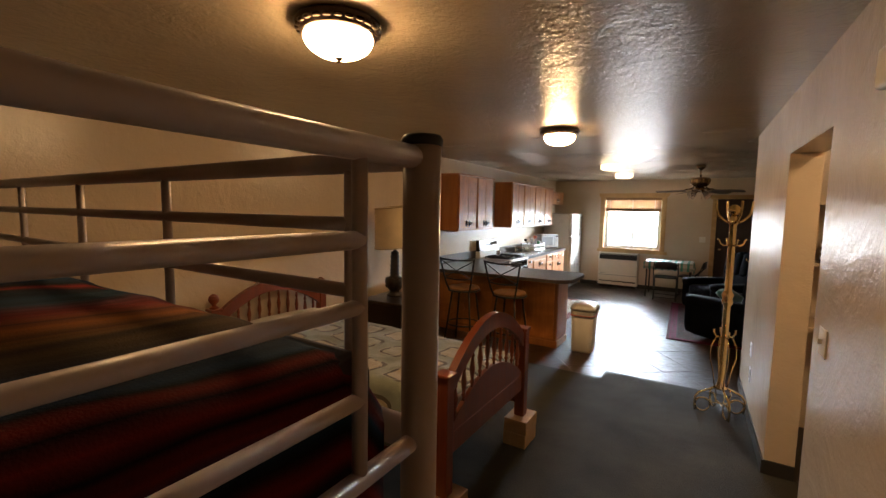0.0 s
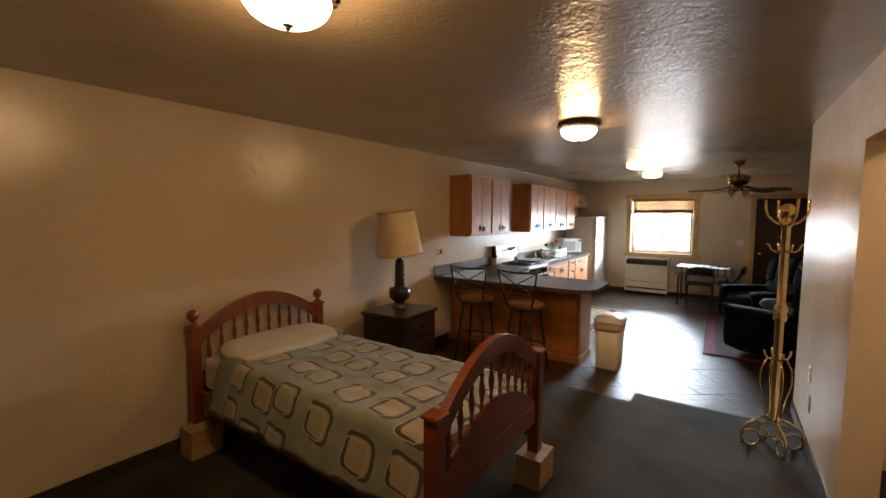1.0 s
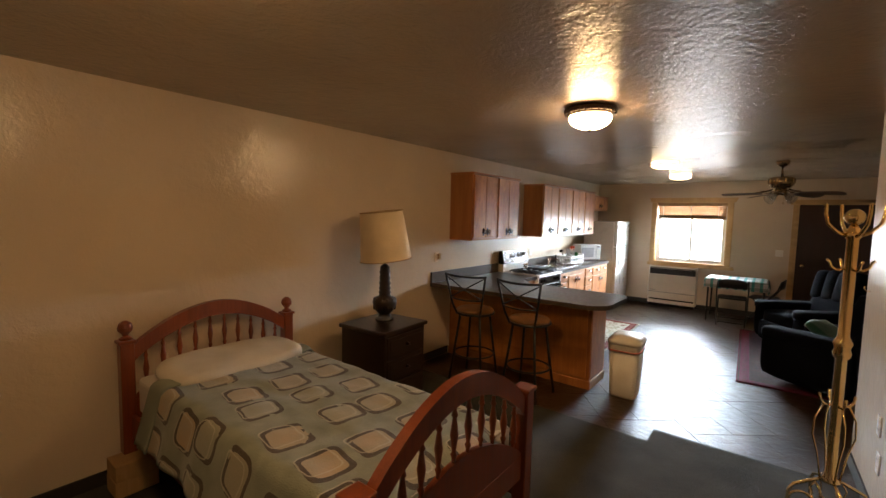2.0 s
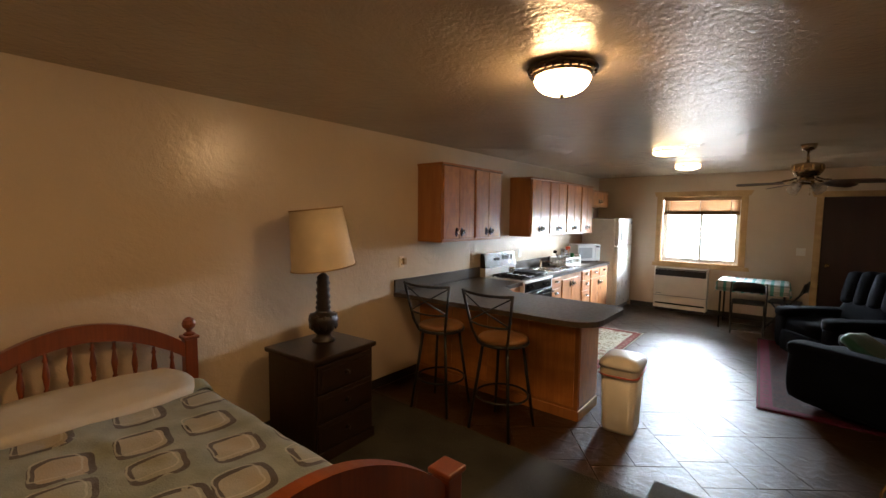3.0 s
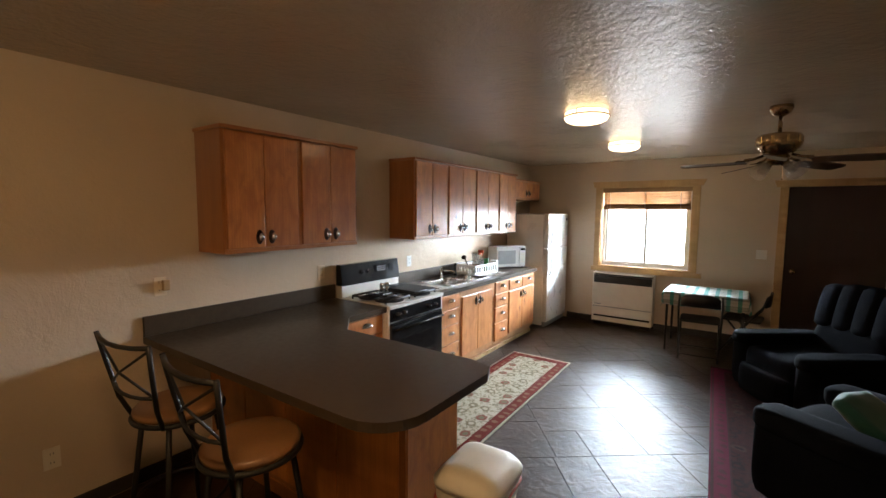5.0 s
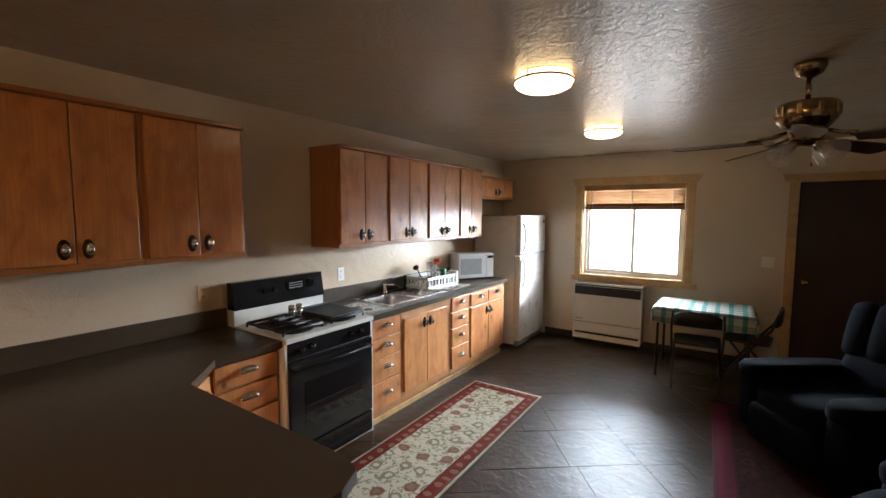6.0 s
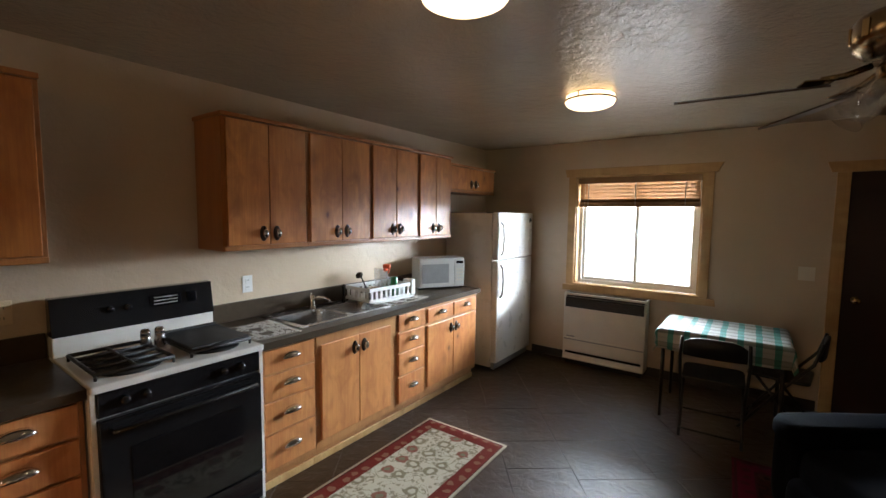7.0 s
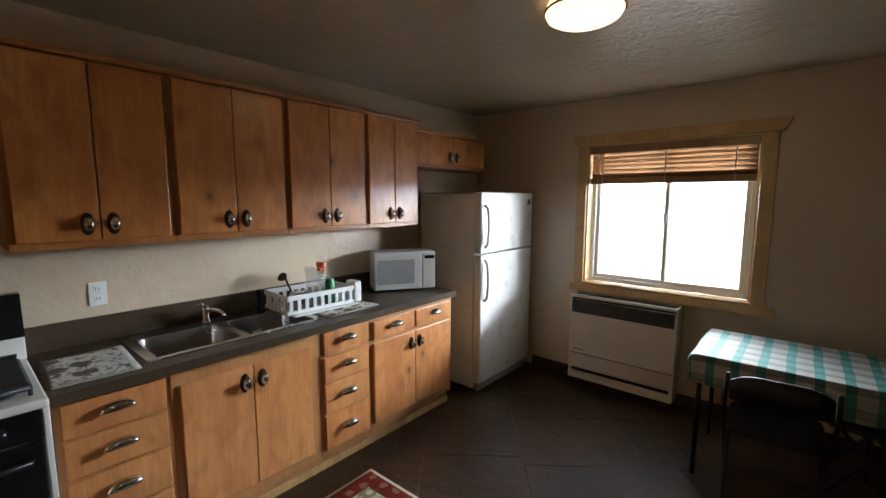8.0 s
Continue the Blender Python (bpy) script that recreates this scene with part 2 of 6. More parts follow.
def quilt_cloth():
    """Sage quilt printed with loose rounded squares in umber and cream."""
    m, nt, b = material("sage_quilt")
    tc = nt.nodes.new("ShaderNodeTexCoord")
    mp = nt.nodes.new("ShaderNodeMapping")
    mp.inputs["Scale"].default_value = (3.5, 3.5, 1)
    mp.inputs["Rotation"].default_value = (0, 0, radians(8))
    nt.links.new(tc.outputs["UV"], mp.inputs["Vector"])

    def ring(offset, size, width, seed_rot):
        mm = nt.nodes.new("ShaderNodeMapping")
        mm.inputs["Location"].default_value = (offset, offset * 0.6, 0)
        nt.links.new(mp.outputs[0], mm.inputs["Vector"])
        vo = nt.nodes.new("ShaderNodeTexVoronoi")
        vo.voronoi_dimensions, vo.distance = "2D", "MINKOWSKI"
        vo.inputs["Exponent"].default_value = 5.0
        vo.inputs["Scale"].default_value = 1.0
        vo.inputs["Randomness"].default_value = 0.34
        nt.links.new(mm.outputs[0], vo.inputs["Vector"])
        d = vo.outputs["Distance"]
        wob = math_node(nt, "MULTIPLY", noise_of(nt, mp.outputs[0], 2.0 + seed_rot, 2.0), 0.10)
        d = math_node(nt, "ADD", d, wob)
        edge = math_node(nt, "ABSOLUTE", math_node(nt, "SUBTRACT", d, size))
        return math_node(nt, "LESS_THAN", edge, width), math_node(nt, "LESS_THAN", d, size), vo.outputs["Color"]

    dark, inside, tint = ring(0.0, 0.365, 0.040, 0.0)
    pale, _, _ = ring(0.09, 0.325, 0.013, 1.0)
    blot = noise_of(nt, mp.outputs[0], 3.0, 4.0)
    base = ramp(nt, noise_of(nt, coords(nt), 9.0, 4.0), [(0.3, (0.155, 0.165, 0.125)), (0.7, (0.225, 0.235, 0.180))])
    sep = nt.nodes.new("ShaderNodeSeparateColor")
    nt.links.new(tint, sep.inputs[0])
    fill = mix(nt, math_node(nt, "MULTIPLY", sep.outputs[0], blot), (0.25, 0.245, 0.185), (0.42, 0.25, 0.115))
    col = mix(nt, inside, base, fill)
    breaks = math_node(nt, "GREATER_THAN", noise_of(nt, mp.outputs[0], 2.2, 2.0), 0.36)
    col = mix(nt, math_node(nt, "MULTIPLY", dark, breaks), col, (0.050, 0.035, 0.024))
    col = mix(nt, math_node(nt, "MULTIPLY", pale, 0.6), col, (0.42, 0.39, 0.30))
    nt.links.new(col, b.inputs["Base Color"])
    b.inputs["Roughness"].default_value = 0.9
    b.inputs["Sheen Weight"].default_value = 0.2
    th = noise_of(nt, coords(nt), 160.0, 2.0)
    puff = noise_of(nt, coords(nt), 14.0, 3.0)
    bump(nt, b, mix(nt, 0.6, th, puff), 0.5, 0.012)
    return m


def gingham():
    m, nt, b = material("green_check_cloth")
    tc = nt.nodes.new("ShaderNodeTexCoord")
    sep = nt.nodes.new("ShaderNodeSeparateXYZ")
    nt.links.new(tc.outputs["UV"], sep.inputs[0])
    bands = []
    wob = math_node(nt, "MULTIPLY", noise_of(nt, coords(nt), 5.0, 2.0), 0.16)
    for k, s, duty in ((0, 8.8, 0.36), (1, 8.8, 0.40), (1, 26.0, 0.30)):
        f = math_node(nt, "FRACT", math_node(nt, "ADD", math_node(nt, "MULTIPLY", sep.outputs[k], s), wob))
        bands.append(math_node(nt, "LESS_THAN", f, duty))
    weft = math_node(nt, "ADD", math_node(nt, "MULTIPLY", bands[1], 0.6), math_node(nt, "MULTIPLY", bands[2], 0.15))
    col = mix(nt, weft, (0.45, 0.45, 0.41), (0.15, 0.17, 0.13))
    col = mix(nt, math_node(nt, "MULTIPLY", bands[0], 0.92), col, mix(nt, weft, (0.035, 0.27, 0.22), (0.015, 0.12, 0.095)))
    th = noise_of(nt, coords(nt), 220.0, 2.0)
    col = mix(nt, 0.15, col, mix(nt, th, (0, 0, 0), col))
    nt.links.new(col, b.inputs["Base Color"])
    b.inputs["Roughness"].default_value = 0.75
    bump(nt, b, th, 0.2, 0.003)
    return m


def persian(name, field, motif, motif2, border, line, sx, sy, bw, selvedge=None):
    """A woven rug: a field of scrolling flowers inside a figured border. UV in metres from the rug's corner."""
    m, nt, b = material(name)
    tc = nt.nodes.new("ShaderNodeTexCoord")
    sep = nt.nodes.new("ShaderNodeSeparateXYZ")
    nt.links.new(tc.outputs["UV"], sep.inputs[0])
    u, v = sep.outputs[0], sep.outputs[1]
    edge = math_node(nt, "MINIMUM", math_node(nt, "MINIMUM", u, math_node(nt, "SUBTRACT", sx, u)),
                     math_node(nt, "MINIMUM", v, math_node(nt, "SUBTRACT", sy, v)))

    wave = nt.nodes.new("ShaderNodeTexNoise")
    wave.inputs["Scale"].default_value, wave.inputs["Detail"].default_value = 16.0, 2.0
    nt.links.new(tc.outputs["UV"], wave.inputs["Vector"])
    loose = mix(nt, 0.055, tc.outputs["UV"], wave.outputs["Color"], "ADD")

    def spots(scale, lo, hi, rnd=0.6):
        vo = nt.nodes.new("ShaderNodeTexVoronoi")
        vo.voronoi_dimensions = "2D"
        vo.inputs["Scale"].default_value, vo.inputs["Randomness"].default_value = scale, rnd
        nt.links.new(loose, vo.inputs["Vector"])
        return ramp(nt, vo.outputs["Distance"], [(lo, (1, 1, 1)), (hi, (0, 0, 0))]), vo

    flower, vo = spots(6.5, 0.26, 0.30)
    core, _ = spots(6.5, 0.12, 0.15)
    vine = noise_of(nt, tc.outputs["UV"], 9.0, 2.0, 1.5)
    vine = math_node(nt, "LESS_THAN", math_node(nt, "ABSOLUTE", math_node(nt, "SUBTRACT", vine, 0.5)), 0.022)
    small, _ = spots(15.0, 0.17, 0.22, 0.9)
    col = mix(nt, math_node(nt, "MULTIPLY", small, 0.7), field, motif2)
    col = mix(nt, math_node(nt, "MULTIPLY", vine, 0.8), col, motif2)
    sepc = nt.nodes.new("ShaderNodeSeparateColor")
    nt.links.new(vo.outputs["Color"], sepc.inputs[0])
    pick = math_node(nt, "GREATER_THAN", sepc.outputs[0], 0.55)
    col = mix(nt, math_node(nt, "MULTIPLY", flower, 0.85), col, mix(nt, pick, motif2, motif))
    col = mix(nt, core, col, mix(nt, pick, field, motif2))
    bspot, _ = spots(11.0, 0.22, 0.28, 0.3)
    bcol = mix(nt, math_node(nt, "MULTIPLY", bspot, 0.7), border, line)
    col = mix(nt, math_node(nt, "LESS_THAN", edge, bw), col, bcol)
    for lo, hi in ((0.012, 0.028), (bw - 0.012, bw)):
        on = math_node(nt, "MULTIPLY", math_node(nt, "GREATER_THAN", edge, lo), math_node(nt, "LESS_THAN", edge, hi))
        col = mix(nt, on, col, line if selvedge is None else border)
    if selvedge is not None:
        col = mix(nt, math_node(nt, "LESS_THAN", edge, 0.022), col, tuple(x * 0.25 for x in border))
        col = mix(nt, math_node(nt, "LESS_THAN", edge, 0.017), col, selvedge)
    th = noise_of(nt, coords(nt), 240.0, 2.0)
    col = mix(nt, 0.3, col, mix(nt, th, (0, 0, 0), col))
    nt.links.new(col, b.inputs["Base Color"])
    b.inputs["Roughness"].default_value = 0.95
    b.inputs["Specular IOR Level"].default_value = 0.1
    bump(nt, b, th, 0.5, 0.004)
    return m


def lit_glass(name, colour, strength):
    m, nt, b = material(name)
    b.inputs["Base Color"].default_value = (0.9, 0.86, 0.78, 1)
    b.inputs["Roughness"].default_value = 0.35
    v = coords(nt)
    cloud = noise_of(nt, v, 14.0, 4.0, 1.0)
    nt.links.new(ramp(nt, cloud, [(0.2, tuple(x * 0.85 for x in colour)), (0.8, colour)]), b.inputs["Emission Color"])
    b.inputs["Emission Strength"].default_value = strength
    return m


def clear_glass(name, tint=(1, 1, 1), rough=0.02):
    m, nt, b = material(name)
    b.inputs["Base Color"].default_value = (*tint, 1)
    b.inputs["Roughness"].default_value = rough
    b.inputs["Transmission Weight"].default_value = 1.0
    b.inputs["IOR"].default_value = 1.45
    return m


SLATE = floor_slate()
QUILT = quilt_cloth()
GINGHAM = gingham()
SERAPE = stripes("serape_weave", 0, [
    (0.00, (0.003, 0.0042, 0.0084)), (0.05, (0.298, 0.0178, 0.0109)), (0.09, (0.003, 0.003, 0.0036)), (0.14, (0.0153, 0.0536, 0.115)), (0.18, (0.219, 0.0129, 0.00794)),
    (0.24, (0.003, 0.003, 0.0036)), (0.275, (0.219, 0.0129, 0.00794)), (0.295, (0.0036, 0.003, 0.0036)), (0.315, (0.219, 0.0129, 0.00794)), (0.34, (0.0036, 0.0036, 0.0042)),
    (0.36, (0.0153, 0.0536, 0.115)), (0.375, (0.219, 0.0129, 0.00794)), (0.395, (0.0036, 0.003, 0.0036)), (0.410, (0.219, 0.0129, 0.00794)), (0.425, (0.003, 0.003, 0.0036)),
    (0.440, (0.219, 0.0129, 0.00794)), (0.455, (0.003, 0.003, 0.0036)), (0.47, (0.0153, 0.0536, 0.115)), (0.53, (0.0218, 0.0382, 0.071)), (0.59, (0.0946, 0.0588, 0.0294)),
    (0.64, (0.103, 0.053, 0.0147)), (0.70, (0.324, 0.115, 0.0206)), (0.76, (0.248, 0.0466, 0.0129)), (0.82, (0.238, 0.0178, 0.0139)),
    (0.90, (0.0328, 0.0819, 0.131)), (1.00, (0.003, 0.0042, 0.0084))], -0.95, offset=0.245)
RUNNER = persian("runner_rug", (0.56, 0.51, 0.39), (0.22, 0.050, 0.030), (0.21, 0.18, 0.11), (0.150, 0.018, 0.012), (0.27, 0.150, 0.085), 0.69, 2.30, 0.115, (0.56, 0.48, 0.36))
REDRUG = persian("red_rug", (0.045, 0.010, 0.008), (0.060, 0.024, 0.018), (0.022, 0.008, 0.008), (0.100, 0.006, 0.022), (0.050, 0.014, 0.016), 1.9, 2.75, 0.13)
MATP = persian("print_mat", (0.76, 0.73, 0.67), (0.10, 0.075, 0.055), (0.16, 0.13, 0.10), (0.55, 0.52, 0.45), (0.42, 0.38, 0.32), 0.46, 0.32, 0.01)
CLOSETLIT = lit_glass("lit_opal_closet", (1.0, 0.70, 0.40), 60.0)
BOWL = lit_glass("lit_alabaster", (1.0, 0.62, 0.285), 90.0)
DRUM = lit_glass("lit_opal", (1.0, 0.74, 0.44), 6.0)
GLASS = clear_glass("clear_glass")
THIN, _, thin_b = material("thin_glass")
thin_b.inputs["Base Color"].default_value = (0.75, 0.75, 0.73, 1)
thin_b.inputs["Roughness"].default_value = 0.06
thin_b.inputs["Alpha"].default_value = 0.16
PANE = clear_glass("window_glass", rough=0.0)
# The distance sheet glows by itself; its strength sets the ceiling's window highlight.
GLOW, gnt, gb = material("glowing_distance")
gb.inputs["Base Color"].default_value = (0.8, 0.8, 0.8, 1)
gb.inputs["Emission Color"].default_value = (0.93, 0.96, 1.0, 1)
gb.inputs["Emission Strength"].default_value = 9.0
# Very strong emission for a narrow strip, added to supply the window daylight.
SKYGLOW, snt, sb_ = material("glowing_sky_strip")
sb_.inputs["Base Color"].default_value = (0.8, 0.8, 0.8, 1)
sb_.inputs["Emission Color"].default_value = (0.76, 0.885, 1.0, 1)
sb_.inputs["Emission Strength"].default_value = 470.0
SKYGLOW.cycles.emission_sampling = GLOW.cycles.emission_sampling = "FRONT"

# ---- mesh helpers ----


def part(name, bm, mat, parent=None, label="", smooth=False):
    """Links a bmesh as one mesh object under a thing or part."""
    me = bpy.data.meshes.new(name)
    bm.to_mesh(me)
    bm.free()
    for one in (mat if isinstance(mat, (list, tuple)) else [mat]):
        me.materials.append(one)
    if smooth:
        for p in me.polygons:
            p.use_smooth = True
    ob = new(name, me)
    ob.parent = parent
    if label:
        tagged(ob, label)
    return ob


def share(name, src, parent, m):
    """Another object on the mesh of src."""
    ob = new(name, src.data)
    ob.parent = parent
    ob.matrix_basis = m
    return ob


def thing(name, label, category, m=None, group="", kind=""):
    e = new(name)
    e.empty_display_size = 0.1
    if m is not None:
        e.matrix_basis = m
    return tagged(e, label, category, group, kind)


def structure(name, bm, mat, label, category="", smooth=False):
    return tagged(part(name, bm, mat, None, "", smooth), label, category or name.split("_")[0], "", "structure")


def box(bm, x0, x1, y0, y1, z0, z1, bevel=0.0, seg=2, m=None):
    """A box, bevelled, into bm."""
    b2 = bmesh.new()
    bmesh.ops.create_cube(b2, size=1.0)
    bmesh.ops.transform(b2, verts=b2.verts, matrix=Matrix.Translation(((x0 + x1) / 2, (y0 + y1) / 2, (z0 + z1) / 2)) @ Matrix.Diagonal((x1 - x0, y1 - y0, z1 - z0, 1)))
    if bevel:
        bmesh.ops.bevel(b2, geom=list(b2.edges), offset=min(bevel, 0.45 * min(x1 - x0, y1 - y0, z1 - z0)), segments=seg, profile=0.5, affect="EDGES")
    merge(bm, b2, m)
    return bm


def merge(bm, b2, m=None):
    if m is not None:
        bmesh.ops.transform(b2, verts=b2.verts, matrix=m)
    me = bpy.data.meshes.new("tmp")
    b2.to_mesh(me)
    b2.free()
    bm.from_mesh(me)
    bpy.data.meshes.remove(me)


def boxed(*args, **kw):
    return box(bmesh.new(), *args, **kw)


def lathe(bm, profile, seg=24, m=None, cap=True):
    """Turns (radius, z) pairs round the z axis."""
    b2 = bmesh.new()
    rings = []
    for r, z in profile:
        rings.append([b2.verts.new((r * math.cos(2 * math.pi * k / seg), r * math.sin(2 * math.pi * k / seg), z)) for k in range(seg)])
    for a, b in zip(rings, rings[1:]):
        for k in range(seg):
            b2.faces.new((a[k], a[(k + 1) % seg], b[(k + 1) % seg], b[k]))
    if cap:
        if profile[0][0] > 1e-5:
            b2.faces.new(rings[0][::-1])
        if profile[-1][0] > 1e-5:
            b2.faces.new(rings[-1])
    bmesh.ops.remove_doubles(b2, verts=b2.verts, dist=1e-5)
    bmesh.ops.recalc_face_normals(b2, faces=b2.faces)
    merge(bm, b2, m)
    return bm


def tube(bm, pts, r, seg=10, closed=False):
    """A round bar along points."""
    pts = [Vector(p) for p in pts]
    n = len(pts)
    rings = []
    prev = None
    b2 = bmesh.new()
    for i, p in enumerate(pts):
        a = pts[(i - 1) % n] if (closed or i > 0) else p
        c = pts[(i + 1) % n] if (closed or i < n - 1) else p
        d = (c - a).normalized()
        if prev is None:
            prev = d.orthogonal().normalized()
        u = (prev - d * prev.dot(d)).normalized()
        prev = u
        w = d.cross(u)
        rad = r[i] if isinstance(r, (list, tuple)) else r
        rings.append([b2.verts.new(p + rad * (math.cos(2 * math.pi * k / seg) * u + math.sin(2 * math.pi * k / seg) * w)) for k in range(seg)])
    pairs = list(zip(rings, rings[1:])) + ([(rings[-1], rings[0])] if closed else [])
    for a, b in pairs:
        for k in range(seg):
            b2.faces.new((a[k], a[(k + 1) % seg], b[(k + 1) % seg], b[k]))
    if not closed:
        b2.faces.new(rings[0][::-1])
        b2.faces.new(rings[-1])
    bmesh.ops.recalc_face_normals(b2, faces=b2.faces)
    merge(bm, b2)
    return bm


def prism(bm, outline, z0, z1, bevel=0.0, m=None):
    """An outline in x, y raised from z0 to z1."""
    b2 = bmesh.new()
    lo = [b2.verts.new((x, y, z0)) for x, y in outline]
    hi = [b2.verts.new((x, y, z1)) for x, y in outline]
    n = len(outline)
    b2.faces.new(lo[::-1])
    top = b2.faces.new(hi)
    for k in range(n):
        b2.faces.new((lo[k], lo[(k + 1) % n], hi[(k + 1) % n], hi[k]))
    bmesh.ops.recalc_face_normals(b2, faces=b2.faces)
    if bevel:
        bmesh.ops.bevel(b2, geom=list(top.edges), offset=bevel, segments=2, profile=0.5, affect="EDGES")
    merge(bm, b2, m)
    return bm


def rounded(x0, x1, y0, y1, r, n=5):
    """A rectangle with rounded corners; r: one radius or four (from x0 y0, anticlockwise)."""
    r = r if isinstance(r, (list, tuple)) else [r] * 4
    out = []
    for (cx, cy, a0), q in zip(((x0, y0, 180), (x1, y0, 270), (x1, y1, 0), (x0, y1, 90)), r):
        sx, sy = (1 if cx == x0 else -1), (1 if cy == y0 else -1)
        if q <= 0:
            out.append((cx, cy))
            continue
        for k in range(n + 1):
            a = radians(a0 + 90 * k / n)
            out.append((cx + sx * q + q * math.cos(a), cy + sy * q + q * math.sin(a)))
    return out


def cushion(bm, x0, x1, y0, y1, z0, z1, puff=0.25, seg=8, m=None, power=4.0):
    """A soft block: a box with swollen faces and round edges."""
    b2 = bmesh.new()
    bmesh.ops.create_cube(b2, size=2.0)
    bmesh.ops.subdivide_edges(b2, edges=b2.edges, cuts=seg, use_grid_fill=True)
    for v in b2.verts:
        p = v.co.copy()
        k = (abs(p.x) ** power + abs(p.y) ** power + abs(p.z) ** power) ** (1 / power)
        q = p / k
        v.co = q + (p - q) * (1 - puff) * 0.55
    c, h = Vector(((x0 + x1) / 2, (y0 + y1) / 2, (z0 + z1) / 2)), Vector(((x1 - x0) / 2, (y1 - y0) / 2, (z1 - z0) / 2))
    for v in b2.verts:
        v.co = Vector((v.co.x * h.x, v.co.y * h.y, v.co.z * h.z)) + c
    merge(bm, b2, m)
    return bm


def sheet(nx, ny, where, solid=0.0):
    """A cloth grid: where(u, v) gives the point for u, v in 0..1; UV in the cloth's own metres when where returns a second pair."""
    bm = bmesh.new()
    uv = bm.loops.layers.uv.new("UVMap")
    grid, tex = [], {}
    for j in range(ny + 1):
        row = []
        for i in range(nx + 1):
            p, q = where(i / nx, j / ny)
            v = bm.verts.new(p)
            tex[v] = q
            row.append(v)
        grid.append(row)
    for j in range(ny):
        for i in range(nx):
            f = bm.faces.new((grid[j][i], grid[j][i + 1], grid[j + 1][i + 1], grid[j + 1][i]))
            for lp in f.loops:
                lp[uv].uv = tex[lp.vert]
    if solid:
        bmesh.ops.recalc_face_normals(bm, faces=bm.faces)
        geom = bmesh.ops.solidify(bm, geom=list(bm.faces), thickness=solid)
    return bm

# ---- the large structure ----
T = 0.15
structure("ground", boxed(-60, 60, YF + T, 90, -0.30, -0.12), OUTSIDE, "pale sunlit gravel ground outside the window", "ground")


def upright(x0, x1, y, z0, z1):
    """A plain upright sheet facing the house."""
    bm = bmesh.new()
    bm.faces.new([bm.verts.new(p) for p in ((x0, y, z0), (x1, y, z0), (x1, y, z1), (x0, y, z1))])
    return bm


# Upper strip: an added glowing sheet that lights the floor and long wall.
structure("backdrop_sky", upright(-3.8, 5.0, 14.3, 1.74, 2.40), SKYGLOW, "narrow glowing strip standing in for sky beyond the porch", "sky")
# Lower sheet: emission stands in for sunlit ground and distance.
structure("backdrop", upright(-4.2, 5.0, 14.2, -0.12, 1.76), GLOW, "self-glowing sheet standing in for the bright distance outside", "backdrop")
# Unseen slab; its eave fixes how steeply daylight reaches the kitchen floor.
structure("porch_roof", boxed(-6.5, 4.5, YF + T + 0.02, 14.1, 2.30, 2.40), BASEB, "unseen porch roof slab added to cut off high daylight", "roof")
structure("floor", boxed(XW - T, XR + T, YB - T, YF + T, -0.12, -0.006), GROUT, "dark joint bed under the stamped floor", "floor")
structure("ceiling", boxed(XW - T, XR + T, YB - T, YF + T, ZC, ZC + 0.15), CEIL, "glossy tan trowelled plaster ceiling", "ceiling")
structure("wall_west", boxed(XW - T, XW, YB - T, YF + T, -0.006, ZC), WALL, "long tan trowelled plaster wall", "wall")
structure("wall_south", boxed(XW, XR, YB - T, YB, -0.006, ZC), WALL, "tan plaster wall behind the bunk", "wall")
structure("wall_east", boxed(XR, XR + T, YB - T, YF + T, -0.006, ZC), WALL, "tan plaster wall beside the recliners", "wall")
bm = bmesh.new()
box(bm, XW, WX0, YF, YF + T, -0.006, ZC)
box(bm, WX0, WX1, YF, YF + T, -0.006, WZ0)
box(bm, WX0, WX1, YF, YF + T, WZ1, ZC)
box(bm, WX1, DX0, YF, YF + T, -0.006, ZC)
box(bm, DX0, DX1, YF, YF + T, DZ1, ZC)
box(bm, DX1, XR, YF, YF + T, -0.006, ZC)
structure("wall_north", bm, WALL, "tan plaster wall with the window and door", "wall")
# closet wall, a little out of square, with its doorway
OY0, OY1, OZ = 3.32, 4.26, 2.07
bm = bmesh.new()
for y0, y1, z0, z1 in ((YB, OY0, -0.006, ZC), (OY1, YC, -0.006, ZC), (OY0, OY1, OZ, ZC)):
    prism(bm, [(closet_x(y0), y0), (closet_x(y0) + 0.16, y0), (closet_x(y1) + 0.16, y1), (closet_x(y1), y1)], z0, z1)
structure("wall_closet", bm, WALL, "tan plaster wall with an open closet doorway", "wall")
structure("wall_divider", boxed(closet_x(YC) + 0.16, XR, YC - 0.14, YC, -0.006, ZC), WALL, "tan plaster wall between closet and living room", "wall")
bm = bmesh.new()
box(bm, 1.0, 2.2, 5.22, 5.30, -0.006, ZC)
box(bm, 2.2, 2.28, 2.6, 5.30, -0.006, ZC)
box(bm, closet_x(2.6) + 0.16, 2.28, 2.52, 2.6, -0.006, ZC)
structure("wall_inner", bm, WALL, "tan plaster walls inside the closet", "wall")

# carpet with its step at the seam
bm = bmesh.new()
prism(bm, [(XW, YB), (closet_x(YB), YB), (closet_x(OY0), OY0), (2.2, OY0), (2.2, OY1), (closet_x(OY1), OY1), (closet_x(5.57), 5.57), (-0.455, 5.57), (-0.455, 5.335), (XW, 5.335)], -0.006, 0.008, 0.004)
structure("carpet", bm, CARPET, "worn grey-green cut-pile carpet with a stepped edge", "carpet")

